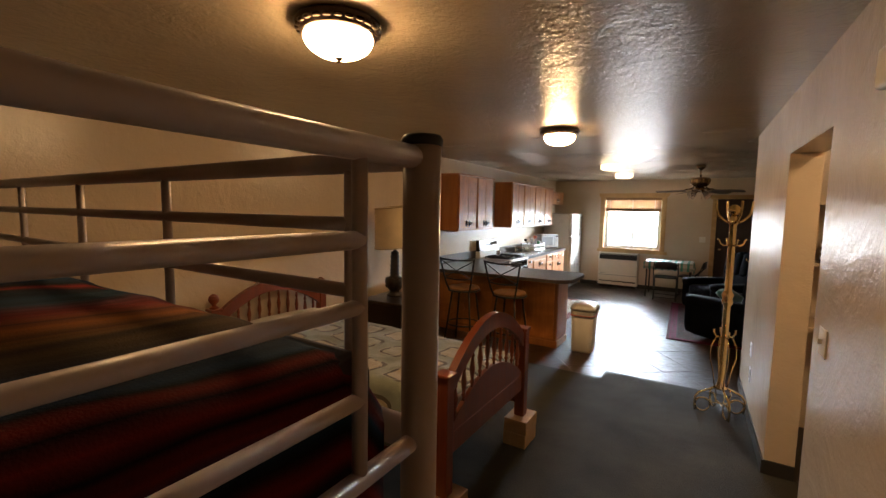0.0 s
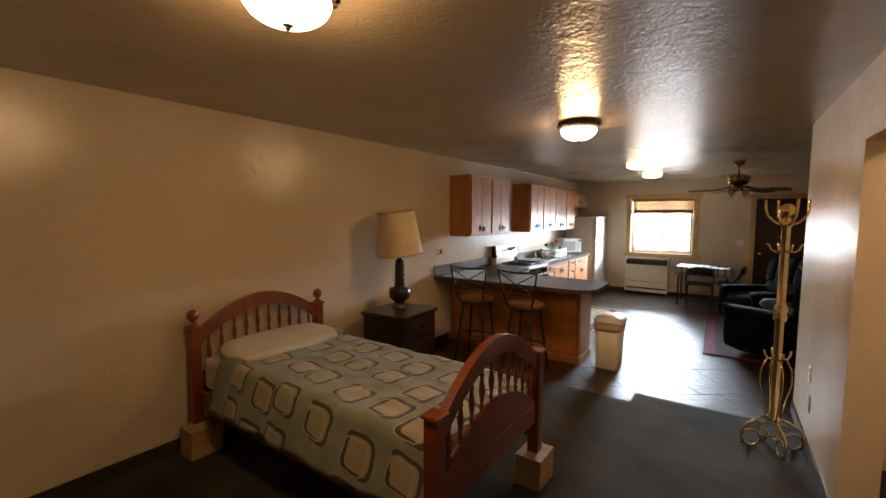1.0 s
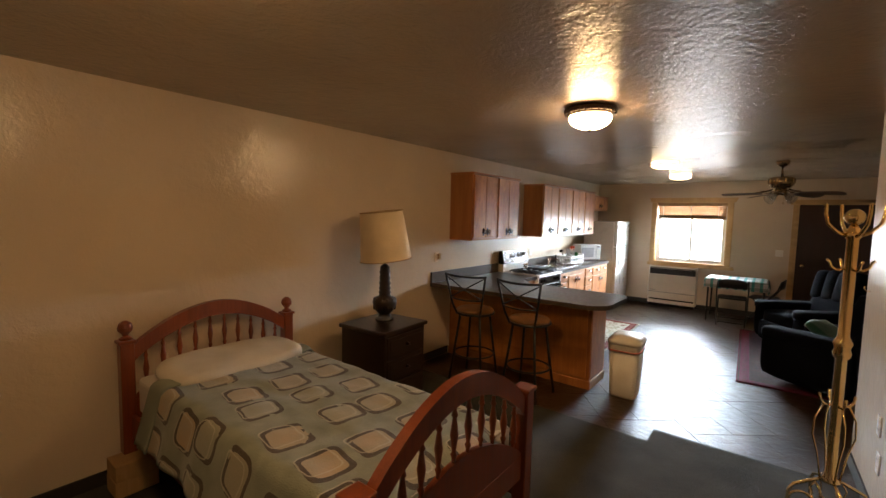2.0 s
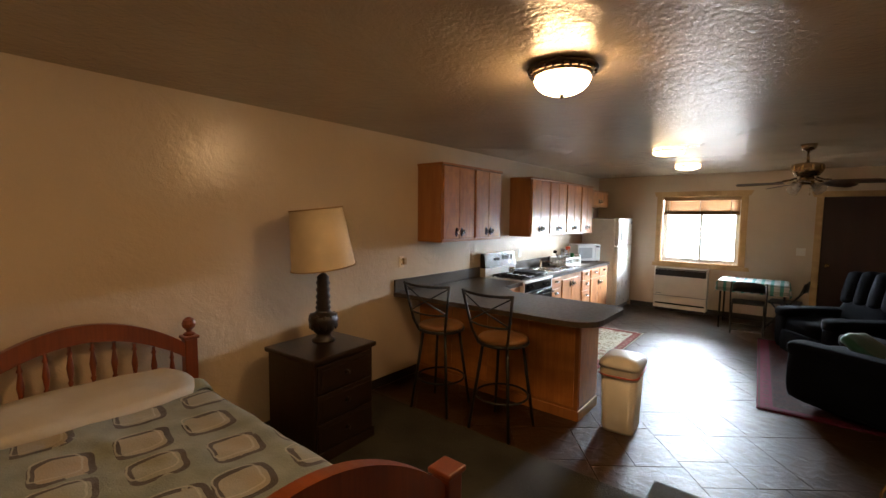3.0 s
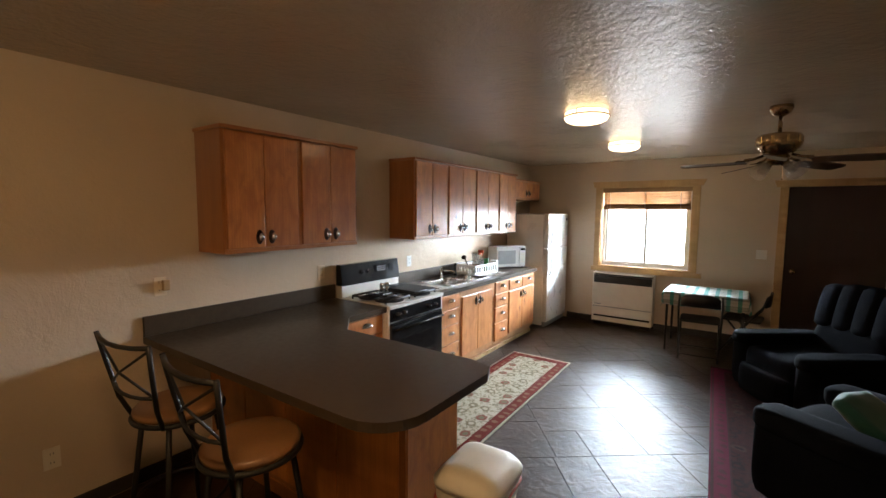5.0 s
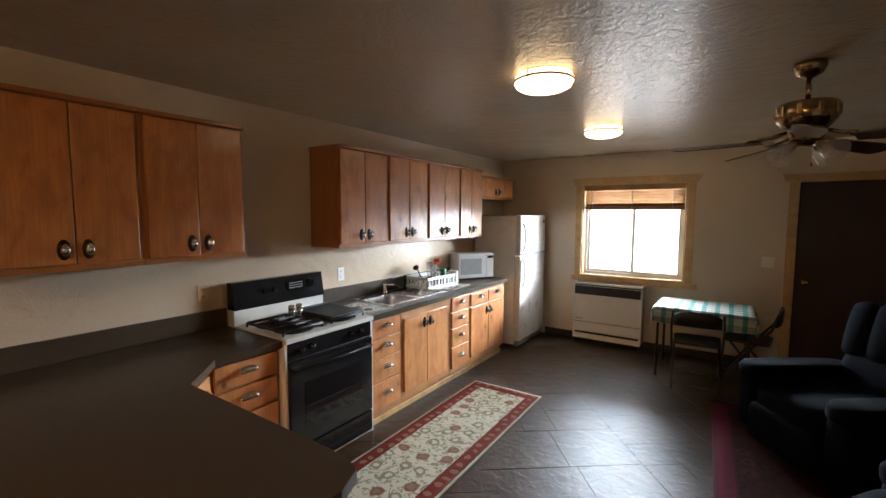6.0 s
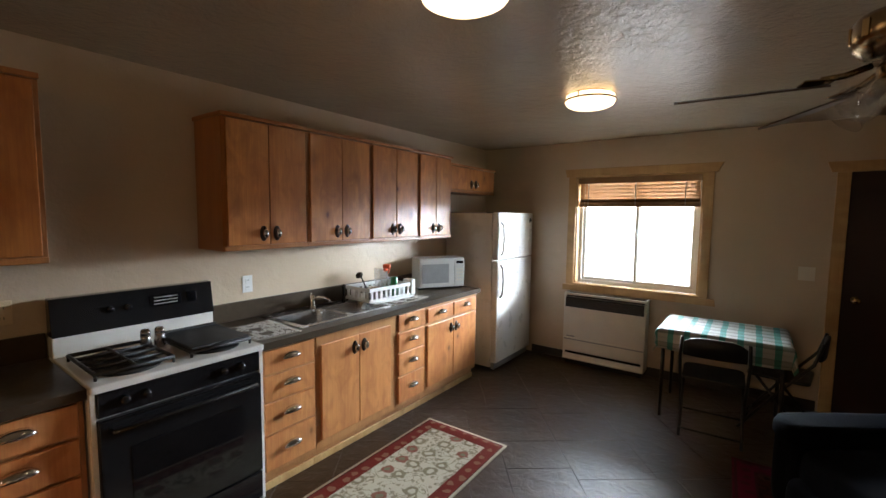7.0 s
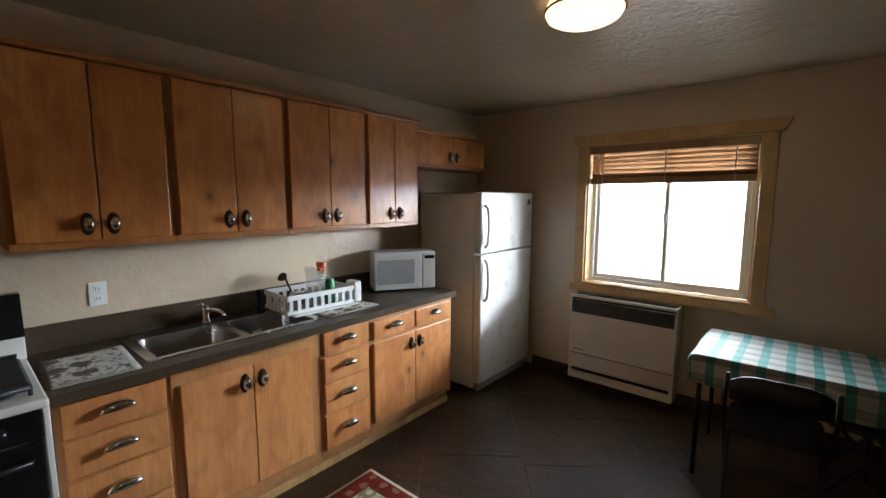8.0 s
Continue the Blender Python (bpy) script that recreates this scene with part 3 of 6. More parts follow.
# base boards
bm = bmesh.new()
box(bm, XW, XW + 0.012, YB, 5.98, 0.008, 0.095, 0.003)
structure("baseboard_west", bm, BASEB, "dark vinyl baseboard along the long wall", "baseboard")
bm = bmesh.new()
box(bm, -2.2, DX0 - 0.10, YF - 0.012, YF, 0.0, 0.09, 0.003)
box(bm, DX1 + 0.10, XR, YF - 0.012, YF, 0.0, 0.09, 0.003)
structure("baseboard_north", bm, BASEB, "dark vinyl baseboard under the window", "baseboard")
bm = bmesh.new()
for y0, y1 in ((YB, OY0), (OY1, YC)):
    prism(bm, [(closet_x(y0) - 0.012, y0), (closet_x(y0) - 0.0005, y0), (closet_x(y1) - 0.0005, y1), (closet_x(y1) - 0.012, y1)], 0.006, 0.10)
box(bm, closet_x(OY1) - 0.012, closet_x(OY1) + 0.16, OY1 - 0.012, OY1 - 0.0005, 0.006, 0.10)
structure("baseboard_east", bm, BASEB, "dark vinyl baseboard wrapping the closet doorway", "baseboard")

# ---- window ----
win = thing("window_1", "white vinyl slider window in knotty pine trim", "window", kind="structure")
YT = YF - 0.022
part("casing", boxed(WX0 - 0.085, WX0, YT, YF, WZ0 - 0.01, WZ1, 0.004), PINE, win, "knotty pine casing")
part("casing", boxed(WX1, WX1 + 0.085, YT, YF, WZ0 - 0.01, WZ1, 0.004), PINE, win, "knotty pine casing")
bm = bmesh.new()
prism(bm, [(WX0 - 0.13, WZ1 + 0.085), (WX0 - 0.11, WZ1), (WX1 + 0.11, WZ1), (WX1 + 0.15, WZ1 + 0.085)], 0, 0.028, 0.003, Matrix.Translation((0, YF, 0)) @ pose(0, 0, 0, 90, 0, 0))
part("head_casing", bm, PINE, win, "rough-ended pine head board")
bm = bmesh.new()
prism(bm, [(WX0 - 0.12, WZ0 - 0.075), (WX0 - 0.12, WZ0 - 0.01), (WX1 + 0.14, WZ0 - 0.01), (WX1 + 0.15, WZ0 - 0.075)], 0, 0.026, 0.003, Matrix.Translation((0, YF, 0)) @ pose(0, 0, 0, 90, 0, 0))
part("apron", bm, PINE, win, "pine apron board")
part("window_sill", boxed(WX0 - 0.01, WX1 + 0.01, YF - 0.03, YF + 0.085, WZ0 - 0.012, WZ0 + 0.012, 0.004), PINE, win, "pine sill")
for x0, x1 in ((WX0, WX0 + 0.014), (WX1 - 0.014, WX1)):
    part("jamb_liner", boxed(x0, x1, YF, YF + 0.085, WZ0 + 0.012, WZ1 - 0.014), PINE, win)
part("head_liner", boxed(WX0 + 0.0005, WX1 - 0.0005, YF, YF + 0.085, WZ1 - 0.014, WZ1), PINE, win)
WM = -1.10
bm = bmesh.new()
fx0, fx1, fz0, fz1 = WX0 + 0.014, WX1 - 0.014, WZ0 + 0.012, WZ1 - 0.014
for x0, x1, z0, z1 in ((fx0, fx0 + 0.035, fz0, fz1), (fx1 - 0.035, fx1, fz0, fz1), (fx0 + 0.035, fx1 - 0.035, fz0, fz0 + 0.035), (fx0 + 0.035, fx1 - 0.035, fz1 - 0.035, fz1)):
    box(bm, x0, x1, YF + 0.085, YF + 0.145, z0, z1, 0.003)
part("window_frame", bm, VINYL, win, "white vinyl frame")
for k, (x0, x1, yy) in enumerate(((fx0 + 0.035, WM + 0.02, YF + 0.116), (WM - 0.02, fx1 - 0.035, YF + 0.090))):
    bm = bmesh.new()
    z0, z1 = fz0 + 0.035, fz1 - 0.035
    w = 0.032
    for a0, a1, c0, c1 in ((x0, x0 + w, z0, z1), (x1 - w, x1, z0, z1), (x0 + w, x1 - w, z0, z0 + w), (x0 + w, x1 - w, z1 - w, z1)):
        box(bm, a0, a1, yy, yy + 0.024, c0, c1, 0.003)
    sash = part("sash", bm, VINYL, win, "white vinyl sash")
    pn = part("pane", boxed(x0 + w - 0.004, x1 - w + 0.004, yy + 0.010, yy + 0.014, z0 + w - 0.004, z1 - w + 0.004), PANE, sash, "clear glass pane")
    pn.visible_shadow = False
part("latch", boxed(WM - 0.022, WM + 0.0, YF + 0.070, YF + 0.090, 1.42, 1.50, 0.006), VINYL, win, "white sash latch")

# raised wooden blind
blind = thing("window_blind", "raised oak slat blind in the window head", "blind", pose(0, YF + 0.045, 0))
bx0, bx1 = WX0 + 0.02, WX1 - 0.02
part("valance", boxed(bx0 - 0.005, bx1 + 0.005, -0.042, -0.030, 1.985, 2.046, 0.003), SLATW, blind, "oak valance board")
part("head_rail", boxed(bx0 + 0.005, bx1 - 0.005, -0.028, 0.028, 2.005, 2.046, 0.003), SLATW, blind)
slat0 = None
for k in range(6):
    z = 1.979 - 0.036 * k
    if slat0 is None:
        slat0 = part("slat", boxed(bx0 + 0.006, bx1 - 0.006, -0.026, 0.026, -0.0016, 0.0016, 0.001, 1, pose(0, 0, 0, -50, 0, 0)), SLATW, blind)
        slat0.location = (0, 0, z)
    else:
        share("slat", slat0, blind, pose(0, 0, z, 3 * math.sin(5 * k)))
part("bottom_rail", boxed(bx0 + 0.004, bx1 - 0.004, -0.027, 0.027, 1.735, 1.785, 0.004), SLATW, blind, "stacked slats and bottom rail")
for x in (bx0 + 0.10, (bx0 + bx1) / 2, bx1 - 0.13):
    part("ladder_cord", boxed(x - 0.004, x + 0.004, -0.029, -0.0275, 1.74, 2.0), PILLOW, blind)
bm = bmesh.new()
tube(bm, [(bx0 + 0.07, -0.045, 1.99), (bx0 + 0.068, -0.045, 1.6), (bx0 + 0.05, -0.045, 1.22)], 0.002, 6)
part("pull_cord", bm, PILLOW, blind)

# ---- entrance door ----
door = thing("door_1", "closed dark mahogany entrance door in pine trim", "door", kind="structure")
part("door_leaf", boxed(DX0 - 0.012, DX1 + 0.012, YF + 0.02, YF + 0.065, -0.004, DZ1 + 0.012), DOORW, door, "plain dark door leaf")
part("casing", boxed(DX0 - 0.085, DX0, YT, YF, 0.0, DZ1, 0.004), PINE, door)
part("casing", boxed(DX1, DX1 + 0.085, YT, YF, 0.0, DZ1, 0.004), PINE, door)
bm = bmesh.new()
prism(bm, [(DX0 - 0.15, DZ1 + 0.085), (DX0 - 0.12, DZ1), (DX1 + 0.12, DZ1), (DX1 + 0.15, DZ1 + 0.085)], 0, 0.028, 0.003, Matrix.Translation((0, YF, 0)) @ pose(0, 0, 0, 90, 0, 0))
part("head_casing", bm, PINE, door)
bm = bmesh.new()
lathe(bm, [(0.032, 0), (0.032, 0.008), (0.012, 0.012), (0.012, 0.035), (0.026, 0.045), (0.028, 0.06), (0.015, 0.07), (0, 0.071)], 16, Matrix.Translation((DX0 + 0.09, YF + 0.02, 0.98)) @ pose(0, 0, 0, 90, 0, 0))
part("door_knob", bm, BRASS, door, "brass knob", True)
part("threshold", boxed(DX0, DX1, YF - 0.02, YF + 0.019, 0.0, 0.008), IRON, door)

# outdoors
for x, y, s in ((-1.62, 12.35, 1.0), (-1.18, 12.4, 1.15)):
    pot = thing("garden_pot", "blue-grey plastic garden pot on the gravel", "pot", pose(x, y, -0.12), "pots outside the window")
    bm = bmesh.new()
    lathe(bm, [(0.14 * s, 0), (0.17 * s, 0.80), (0.185 * s, 0.80), (0.185 * s, 0.86), (0.165 * s, 0.86), (0.15 * s, 0.70), (0, 0.70)], 20)
    part("pot_body", bm, POT, pot, "", True)

# ---- kitchen ----


def oval_knob(parent, m):
    """A dark oval plate with a bright knob, facing +x."""
    bm = bmesh.new()
    lathe(bm, [(0.030, 0.0), (0.030, 0.002), (0.024, 0.005), (0, 0.006)], 16, m @ pose(0, 0, 0, 0, 90, 0) @ Matrix.Diagonal((1.6, 0.85, 1, 1)))
    k = part("handle_plate", bm, BRONZE, parent, "dark oval backplate", True)
    bm = bmesh.new()
    lathe(bm, [(0.008, 0.005), (0.007, 0.016), (0.014, 0.020), (0.0165, 0.027), (0.012, 0.034), (0, 0.036)], 14, m @ pose(0, 0, 0, 0, 90, 0) @ Matrix.Diagonal((1.75, 1.15, 1, 1)))
    part("knob", bm, CHROME, k, "bright knob", True)


def cup_pull(parent, m):
    """A bright cup pull, facing +x, hanging open below."""
    bm = bmesh.new()
    n = 12
    rows = []
    for j in range(6):
        a = radians(90 * j / 5)
        row = []
        for k in range(n + 1):
            t = math.pi * k / n
            row.append(bm.verts.new((0.004 + 0.026 * math.sin(a) * (0.25 + 0.75 * math.sin(t)), -0.050 * math.cos(t) * (0.80 + 0.20 * math.sin(a)), 0.025 * math.cos(a) * math.sin(t) ** 0.6 if 0 < k < n else 0.0)))
        rows.append(row)
    for a, b in zip(rows, rows[1:]):
        for k in range(n):
            bm.faces.new((a[k], a[k + 1], b[k + 1], b[k]))
    bmesh.ops.remove_doubles(bm, verts=bm.verts, dist=1e-5)
    bmesh.ops.solidify(bm, geom=list(bm.faces), thickness=0.002)
    bmesh.ops.transform(bm, verts=bm.verts, matrix=m)
    part("cup_pull", bm, CHROME, parent, "bright cup pull", True)


def leaf(parent, y0, y1, z0, z1, x, mat, knob_y=None, knob_z=None, name="door"):
    d = part(name, boxed(x, x + 0.019, y0, y1, z0, z1, 0.004), mat, parent)
    if knob_y is not None:
        oval_knob(d, Matrix.Translation((x + 0.019, knob_y, knob_z)))
    return d


CF = -2.575          # wall cabinet face


def wall_cabinet(y0, y1, z0, z1, face=CF, end_l=False, label="honey alder wall cabinet with two slab doors"):
    c = thing("wall_cabinet", label, "cabinet", group="wall cabinets over the counter")
    part("body", boxed(XW, face, y0, y1, z0, z1, 0.002), ALDER_D, c)
    part("top_rail", boxed(XW, face + 0.028, y0 - (0.012 if end_l else 0), y1, z1 - 0.022, z1 + 0.002, 0.004), ALDER_D, c, "alder top moulding")
    part("bottom_rail", boxed(face, face + 0.012, y0, y1, z0, z0 + 0.028, 0.003), ALDER_D, c)
    ym = (y0 + y1) / 2
    g = 0.008
    leaf(c, y0 + 0.020, ym - 0.002, z0 + 0.032, z1 - 0.030, face, ALDER, ym - 0.045, z0 + 0.10)
    leaf(c, ym + 0.002, y1 - 0.020, z0 + 0.032, z1 - 0.030, face, ALDER, ym + 0.045, z0 + 0.10)
    return c


for k, (a, b) in enumerate(((5.98, 6.535), (6.535, 7.09))):
    wall_cabinet(a, b, 1.405, 2.20, end_l=k == 0)
for k, (a, b) in enumerate(((7.845, 8.416), (8.416, 9.004), (9.004, 9.592), (9.592, 10.11))):
    wall_cabinet(a, b, 1.405, 2.20, end_l=k == 0)
wall_cabinet(10.112, 11.05, 1.86, 2.15, -2.62, label="short alder cabinet over the refrigerator")

# base run
BF = -2.305
TOE = 0.105


def base_body(c, y0, y1, z1=0.868):
    part("body", boxed(XW, BF - 0.001, y0, y1, TOE, z1, 0.002), BASEW_F, c)
    part("toe_kick", boxed(XW, BF - 0.045, y0, y1, 0.0, TOE), BASEW_F, c)
    part("foot_strip", boxed(BF - 0.045, BF - 0.030, y0, y1, 0.0, 0.045, 0.004), PINE, c, "pale strip along the floor")


def drawer(c, y0, y1, z0, z1):
    d = part("drawer_front", boxed(BF, BF + 0.019, y0, y1, z0, z1, 0.004), BASEW, c)
    cup_pull(d, Matrix.Translation((BF + 0.019, (y0 + y1) / 2, (z0 + z1) / 2 + 0.004)) @ Matrix.Scale(1.22, 4))


def drawer_cabinet(y0, y1, zs=((0.140, 0.350), (0.365, 0.540), (0.555, 0.702), (0.717, 0.852)), pad=0.022, low=False):
    c = thing("drawer_cabinet", "light alder base cabinet with four drawers", "cabinet", group="base cabinets along the wall")
    base_body(c, y0, y1, 0.72 if low else 0.868)
    if low:
        part("front_rail", boxed(BF - 0.02, BF - 0.001, y0, y1, 0.722, 0.868, 0.002), BASEW_F, c)
    for z0, z1 in zs:
        drawer(c, y0 + pad, y1 - pad, z0, z1)
    return c


drawer_cabinet(6.70, 7.115)
drawer_cabinet(7.885, 8.268)
c = thing("sink_cabinet", "light alder sink cabinet with two slab doors", "cabinet", group="base cabinets along the wall")
base_body(c, 8.268, 9.010, 0.72)
part("arched_rail", boxed(BF - 0.02, BF + 0.006, 8.268, 9.010, 0.722, 0.868, 0.002), BASEW_F, c)
leaf(c, 8.300, 8.622, 0.165, 0.795, BF, BASEW, 8.580, 0.715)
leaf(c, 8.626, 8.945, 0.165, 0.795, BF, BASEW, 8.668, 0.715)
drawer_cabinet(9.010, 9.375, low=True)
c = thing("base_cabinet", "light alder base cabinet, two drawers over two doors", "cabinet", group="base cabinets along the wall")
base_body(c, 9.375, 10.19)
drawer(c, 9.400, 9.768, 0.715, 0.835)
drawer(c, 9.785, 10.165, 0.715, 0.835)
leaf(c, 9.400, 9.774, 0.155, 0.690, BF, BASEW, 9.735, 0.61)
leaf(c, 9.779, 10.165, 0.155, 0.690, BF, BASEW, 9.818, 0.61)

# corner unit with its diagonal door, and the peninsula
A0, A1 = Vector((BF, 6.70, 0)), Vector((-2.06, 6.452, 0))
c = thing("corner_cabinet", "light alder corner cabinet with a diagonal door", "cabinet", group="base cabinets along the wall")
bm = bmesh.new()
prism(bm, [(XW, 6.452), (A1.x, 6.452), (BF, 6.70), (XW, 6.70)], 0.0, 0.868)
part("body", bm, BASEW_F, c)
dirv = (A0 - A1).normalized()
ang = math.degrees(math.atan2(dirv.y, dirv.x)) - 90
mid = (A0 + A1) / 2
hl = (A0 - A1).length / 2 - 0.03
d = part("door", boxed(0.0, 0.019, -hl, hl, 0.155, 0.83, 0.004, 2, pose(mid.x, mid.y, 0, 0, 0, ang)), BASEW, c)
oval_knob(d, pose(mid.x, mid.y, 0, 0, 0, ang) @ pose(0.019, hl - 0.05, 0.72))

PX, PY0, PY1 = -1.145, 6.02, 6.45
pen = thing("peninsula", "honey alder breakfast peninsula with panelled back", "peninsula")
part("body", boxed(XW, PX, PY0, PY1, 0.0, 0.868, 0.003), ALDER_D, pen)
for k in range(4):
    w = (PX - 0.03 - (XW + 0.02)) / 4
    part("back_panel", boxed(XW + 0.02 + w * k + 0.004, XW + 0.02 + w * (k + 1) - 0.004, PY0 - 0.008, PY0, 0.11, 0.86, 0.002), ALDER, pen)
part("plinth", boxed(XW, PX + 0.014, PY0 - 0.014, PY0 - 0.001, 0.0, 0.085, 0.004), ALDER_D, pen)
part("end_plinth", boxed(PX + 0.001, PX + 0.014, PY0, PY1, 0.0, 0.085, 0.004), PINE, pen, "pale plinth at the end panel")
part("end_panel", boxed(PX, PX + 0.008, PY0 + 0.01, PY1 - 0.01, 0.11, 0.86, 0.002), ALDER, pen)

# worktops
top = thing("worktop", "dark mottled laminate worktop with rounded peninsula end", "worktop")
outl = [(XW, 5.635), (-1.13, 5.66)]
for k in range(7):
    a = radians(-90 + 90 * k / 6)
    outl.append((-1.135 + 0.22 * math.cos(a), 5.88 + 0.22 * math.sin(a)))
outl += [(-0.915, 6.36), (-0.955, 6.455), (-1.03, 6.485), (-2.03, 6.485), (-2.262, 6.715), (-2.262, 7.118), (XW, 7.118)]
bm = bmesh.new()
prism(bm, outl, 0.868, 0.910)
bmesh.ops.triangulate(bm, faces=[f for f in bm.faces if len(f.verts) > 4])
part("counter_slab", bm, COUNTER, top)
part("backsplash", boxed(XW, XW + 0.02, 5.635, 7.118, 0.910, 1.035, 0.004), COUNTER, top)
top2 = thing("worktop", "dark mottled laminate worktop with inset double sink", "worktop")
SX0, SX1, SY0, SY1 = -2.815, -2.375, 8.22, 9.08
bm = bmesh.new()
rings = []
for z in (0.868, 0.910):
    rings.append([[bm.verts.new((x, y, z)) for x, y in lp] for lp in (((XW, 7.882), (-2.262, 7.882), (-2.262, 10.20), (XW, 10.20)), ((SX0, SY0), (SX1, SY0), (SX1, SY1), (SX0, SY1)))])
for k in range(4):
    n = (k + 1) % 4
    for out, inn in rings:
        bm.faces.new((out[k], out[n], inn[n], inn[k]))
    for q in (0, 1):
        bm.faces.new((rings[0][q][k], rings[0][q][n], rings[1][q][n], rings[1][q][k]))
bmesh.ops.recalc_face_normals(bm, faces=bm.faces)
part("counter_slab", bm, COUNTER, top2)
part("backsplash", boxed(XW, XW + 0.02, 7.882, 10.20, 0.910, 1.035, 0.004), COUNTER, top2)

# double sink
sink = thing("kitchen_sink", "stainless double-bowl sink set in the worktop", "sink")
bm = bmesh.new()
ym = (SY0 + SY1) / 2
rimz = 0.913
b0, b1 = SX0 + 0.085, SX1 - 0.022
for x0, x1, y0, y1 in ((SX0 - 0.012, SX1 + 0.012, SY0 - 0.012, SY0 + 0.035), (SX0 - 0.012, SX1 + 0.012, SY1 - 0.035, SY1 + 0.012), (SX0 - 0.012, b0, SY0 + 0.035, SY1 - 0.035), (b1, SX1 + 0.012, SY0 + 0.035, SY1 - 0.035), (b0, b1, ym - 0.022, ym + 0.022)):
    box(bm, x0, x1, y0, y1, rimz - 0.003, rimz + 0.003, 0.002)
part("rim", bm, STEEL, sink, "brushed steel rim")
for y0, y1 in ((SY0 + 0.035, ym - 0.022), (ym + 0.022, SY1 - 0.035)):
    bm = bmesh.new()
    up = rounded(b0, b1, y0, y1, 0.05)
    dn = rounded(b0 + 0.02, b1 - 0.02, y0 + 0.02, y1 - 0.02, 0.05)
    va = [bm.verts.new((x, y, rimz)) for x, y in up]
    vb = [bm.verts.new((x, y, rimz - 0.17)) for x, y in dn]
    for k in range(len(va)):
        bm.faces.new((va[k], va[(k + 1) % len(va)], vb[(k + 1) % len(va)], vb[k]))
    bm.faces.new(vb)
    bmesh.ops.recalc_face_normals(bm, faces=bm.faces)
    bmesh.ops.reverse_faces(bm, faces=bm.faces)
    bw = part("bowl", bm, STEEL, sink, "brushed steel bowl")
    bm = bmesh.new()
    lathe(bm, [(0.045, rimz - 0.169), (0.042, rimz - 0.165), (0.030, rimz - 0.167), (0, rimz - 0.168)], 18, Matrix.Translation(((b0 + b1) / 2, (y0 + y1) / 2, 0)))
    part("drain", bm, CHROME, bw, "", True)
tap = thing("kitchen_tap", "chrome kitchen tap with short spout on the sink", "tap", pose((SX0 + b0) / 2 - 0.005, ym - 0.05, rimz + 0.003))
bm = bmesh.new()
lathe(bm, [(0.030, 0), (0.028, 0.012), (0.020, 0.03), (0.021, 0.085), (0.014, 0.10), (0, 0.104)], 18)
part("tap_body", bm, CHROME, tap, "", True)
bm = bmesh.new()
tube(bm, [(0, 0, 0.06), (0.05, 0.01, 0.085), (0.12, 0.02, 0.090), (0.165, 0.028, 0.080), (0.175, 0.03, 0.060)], [0.012, 0.011, 0.010, 0.010, 0.010])
part("spout", bm, CHROME, tap, "", True)
bm = bmesh.new()
tube(bm, [(0, 0, 0.10), (0.02, -0.02, 0.115), (0.055, -0.05, 0.125)], [0.010, 0.008, 0.007])
part("lever", bm, CHROME, tap, "", True)
spr = thing("sink_sprayer", "black sink sprayer standing in the sink deck", "sprayer", pose((SX0 + b0) / 2 - 0.01, ym + 0.26, rimz + 0.003))
bm = bmesh.new()
lathe(bm, [(0.018, 0), (0.016, 0.01), (0.009, 0.03), (0.010, 0.10), (0.017, 0.125), (0.015, 0.14), (0, 0.142)], 14)
part("sprayer_head", bm, BLACK, spr, "", True)

# print mats by the sink
for m, lab in ((pose(-2.515, 8.035, 0.911, 0, 0, -3), "floral dish mat lying flat beside the sink"), (pose(-2.50, 9.30, 0.911, 0, 0, 94), "floral dish mat under the drying rack")):
    mat_t = thing("dish_mat", lab, "mat", m, "dish mats")

    def flat(u, v):
        return Vector(((u - 0.5) * 0.40, (v - 0.5) * 0.30, 0.004 + 0.003 * noise.noise(Vector((u * 5, v * 5, m.translation.y))))), (u * 0.46, v * 0.32)

    part("mat_cloth", sheet(14, 10, flat, 0.003), MATP, mat_t, "", True)

# ---- stove ----
stove = thing("gas_stove", "black and white freestanding gas stove", "stove")
sy0, sy1, sf = 7.122, 7.878, -2.245
part("body", boxed(XW + 0.02, sf - 0.025, sy0, sy1, 0.02, 0.885, 0.004), ENAMEL, stove, "white enamel body")
part("cooktop", boxed(XW + 0.02, sf + 0.012, sy0, sy1, 0.885, 0.918, 0.008), ENAMEL, stove, "white enamel cooktop")
part("control_strip", boxed(sf - 0.025, sf, sy0 + 0.022, sy1 - 0.022, 0.775, 0.883, 0.006), BLACK, stove, "black control strip")
for y in (7.24, 7.32, 7.66, 7.75):
    bm = bmesh.new()
    lathe(bm, [(0.021, 0), (0.019, 0.012), (0.014, 0.025), (0, 0.026)], 14, Matrix.Translation((sf, y, 0.83)) @ pose(0, 0, 0, 0, 90, 0))
    part("burner_knob", bm, BLACK, stove, "", True)
od = part("oven_door", boxed(sf - 0.025, sf + 0.012, sy0 + 0.022, sy1 - 0.022, 0.215, 0.765, 0.006), BLACK, stove, "black glass oven door")
part("oven_window", boxed(sf + 0.012, sf + 0.0145, sy0 + 0.13, sy1 - 0.13, 0.32, 0.62, 0.003), BLACKGLASS, od)
bm = bmesh.new()
tube(bm, [(sf + 0.012, sy0 + 0.06, 0.715), (sf + 0.05, sy0 + 0.065, 0.720), (sf + 0.05, sy1 - 0.065, 0.720), (sf + 0.012, sy1 - 0.06, 0.715)], 0.011)
part("oven_handle", bm, BLACK, od, "", True)
part("drawer", boxed(sf - 0.025, sf + 0.010, sy0 + 0.022, sy1 - 0.022, 0.055, 0.205, 0.006), BLACK, stove, "black warming drawer")
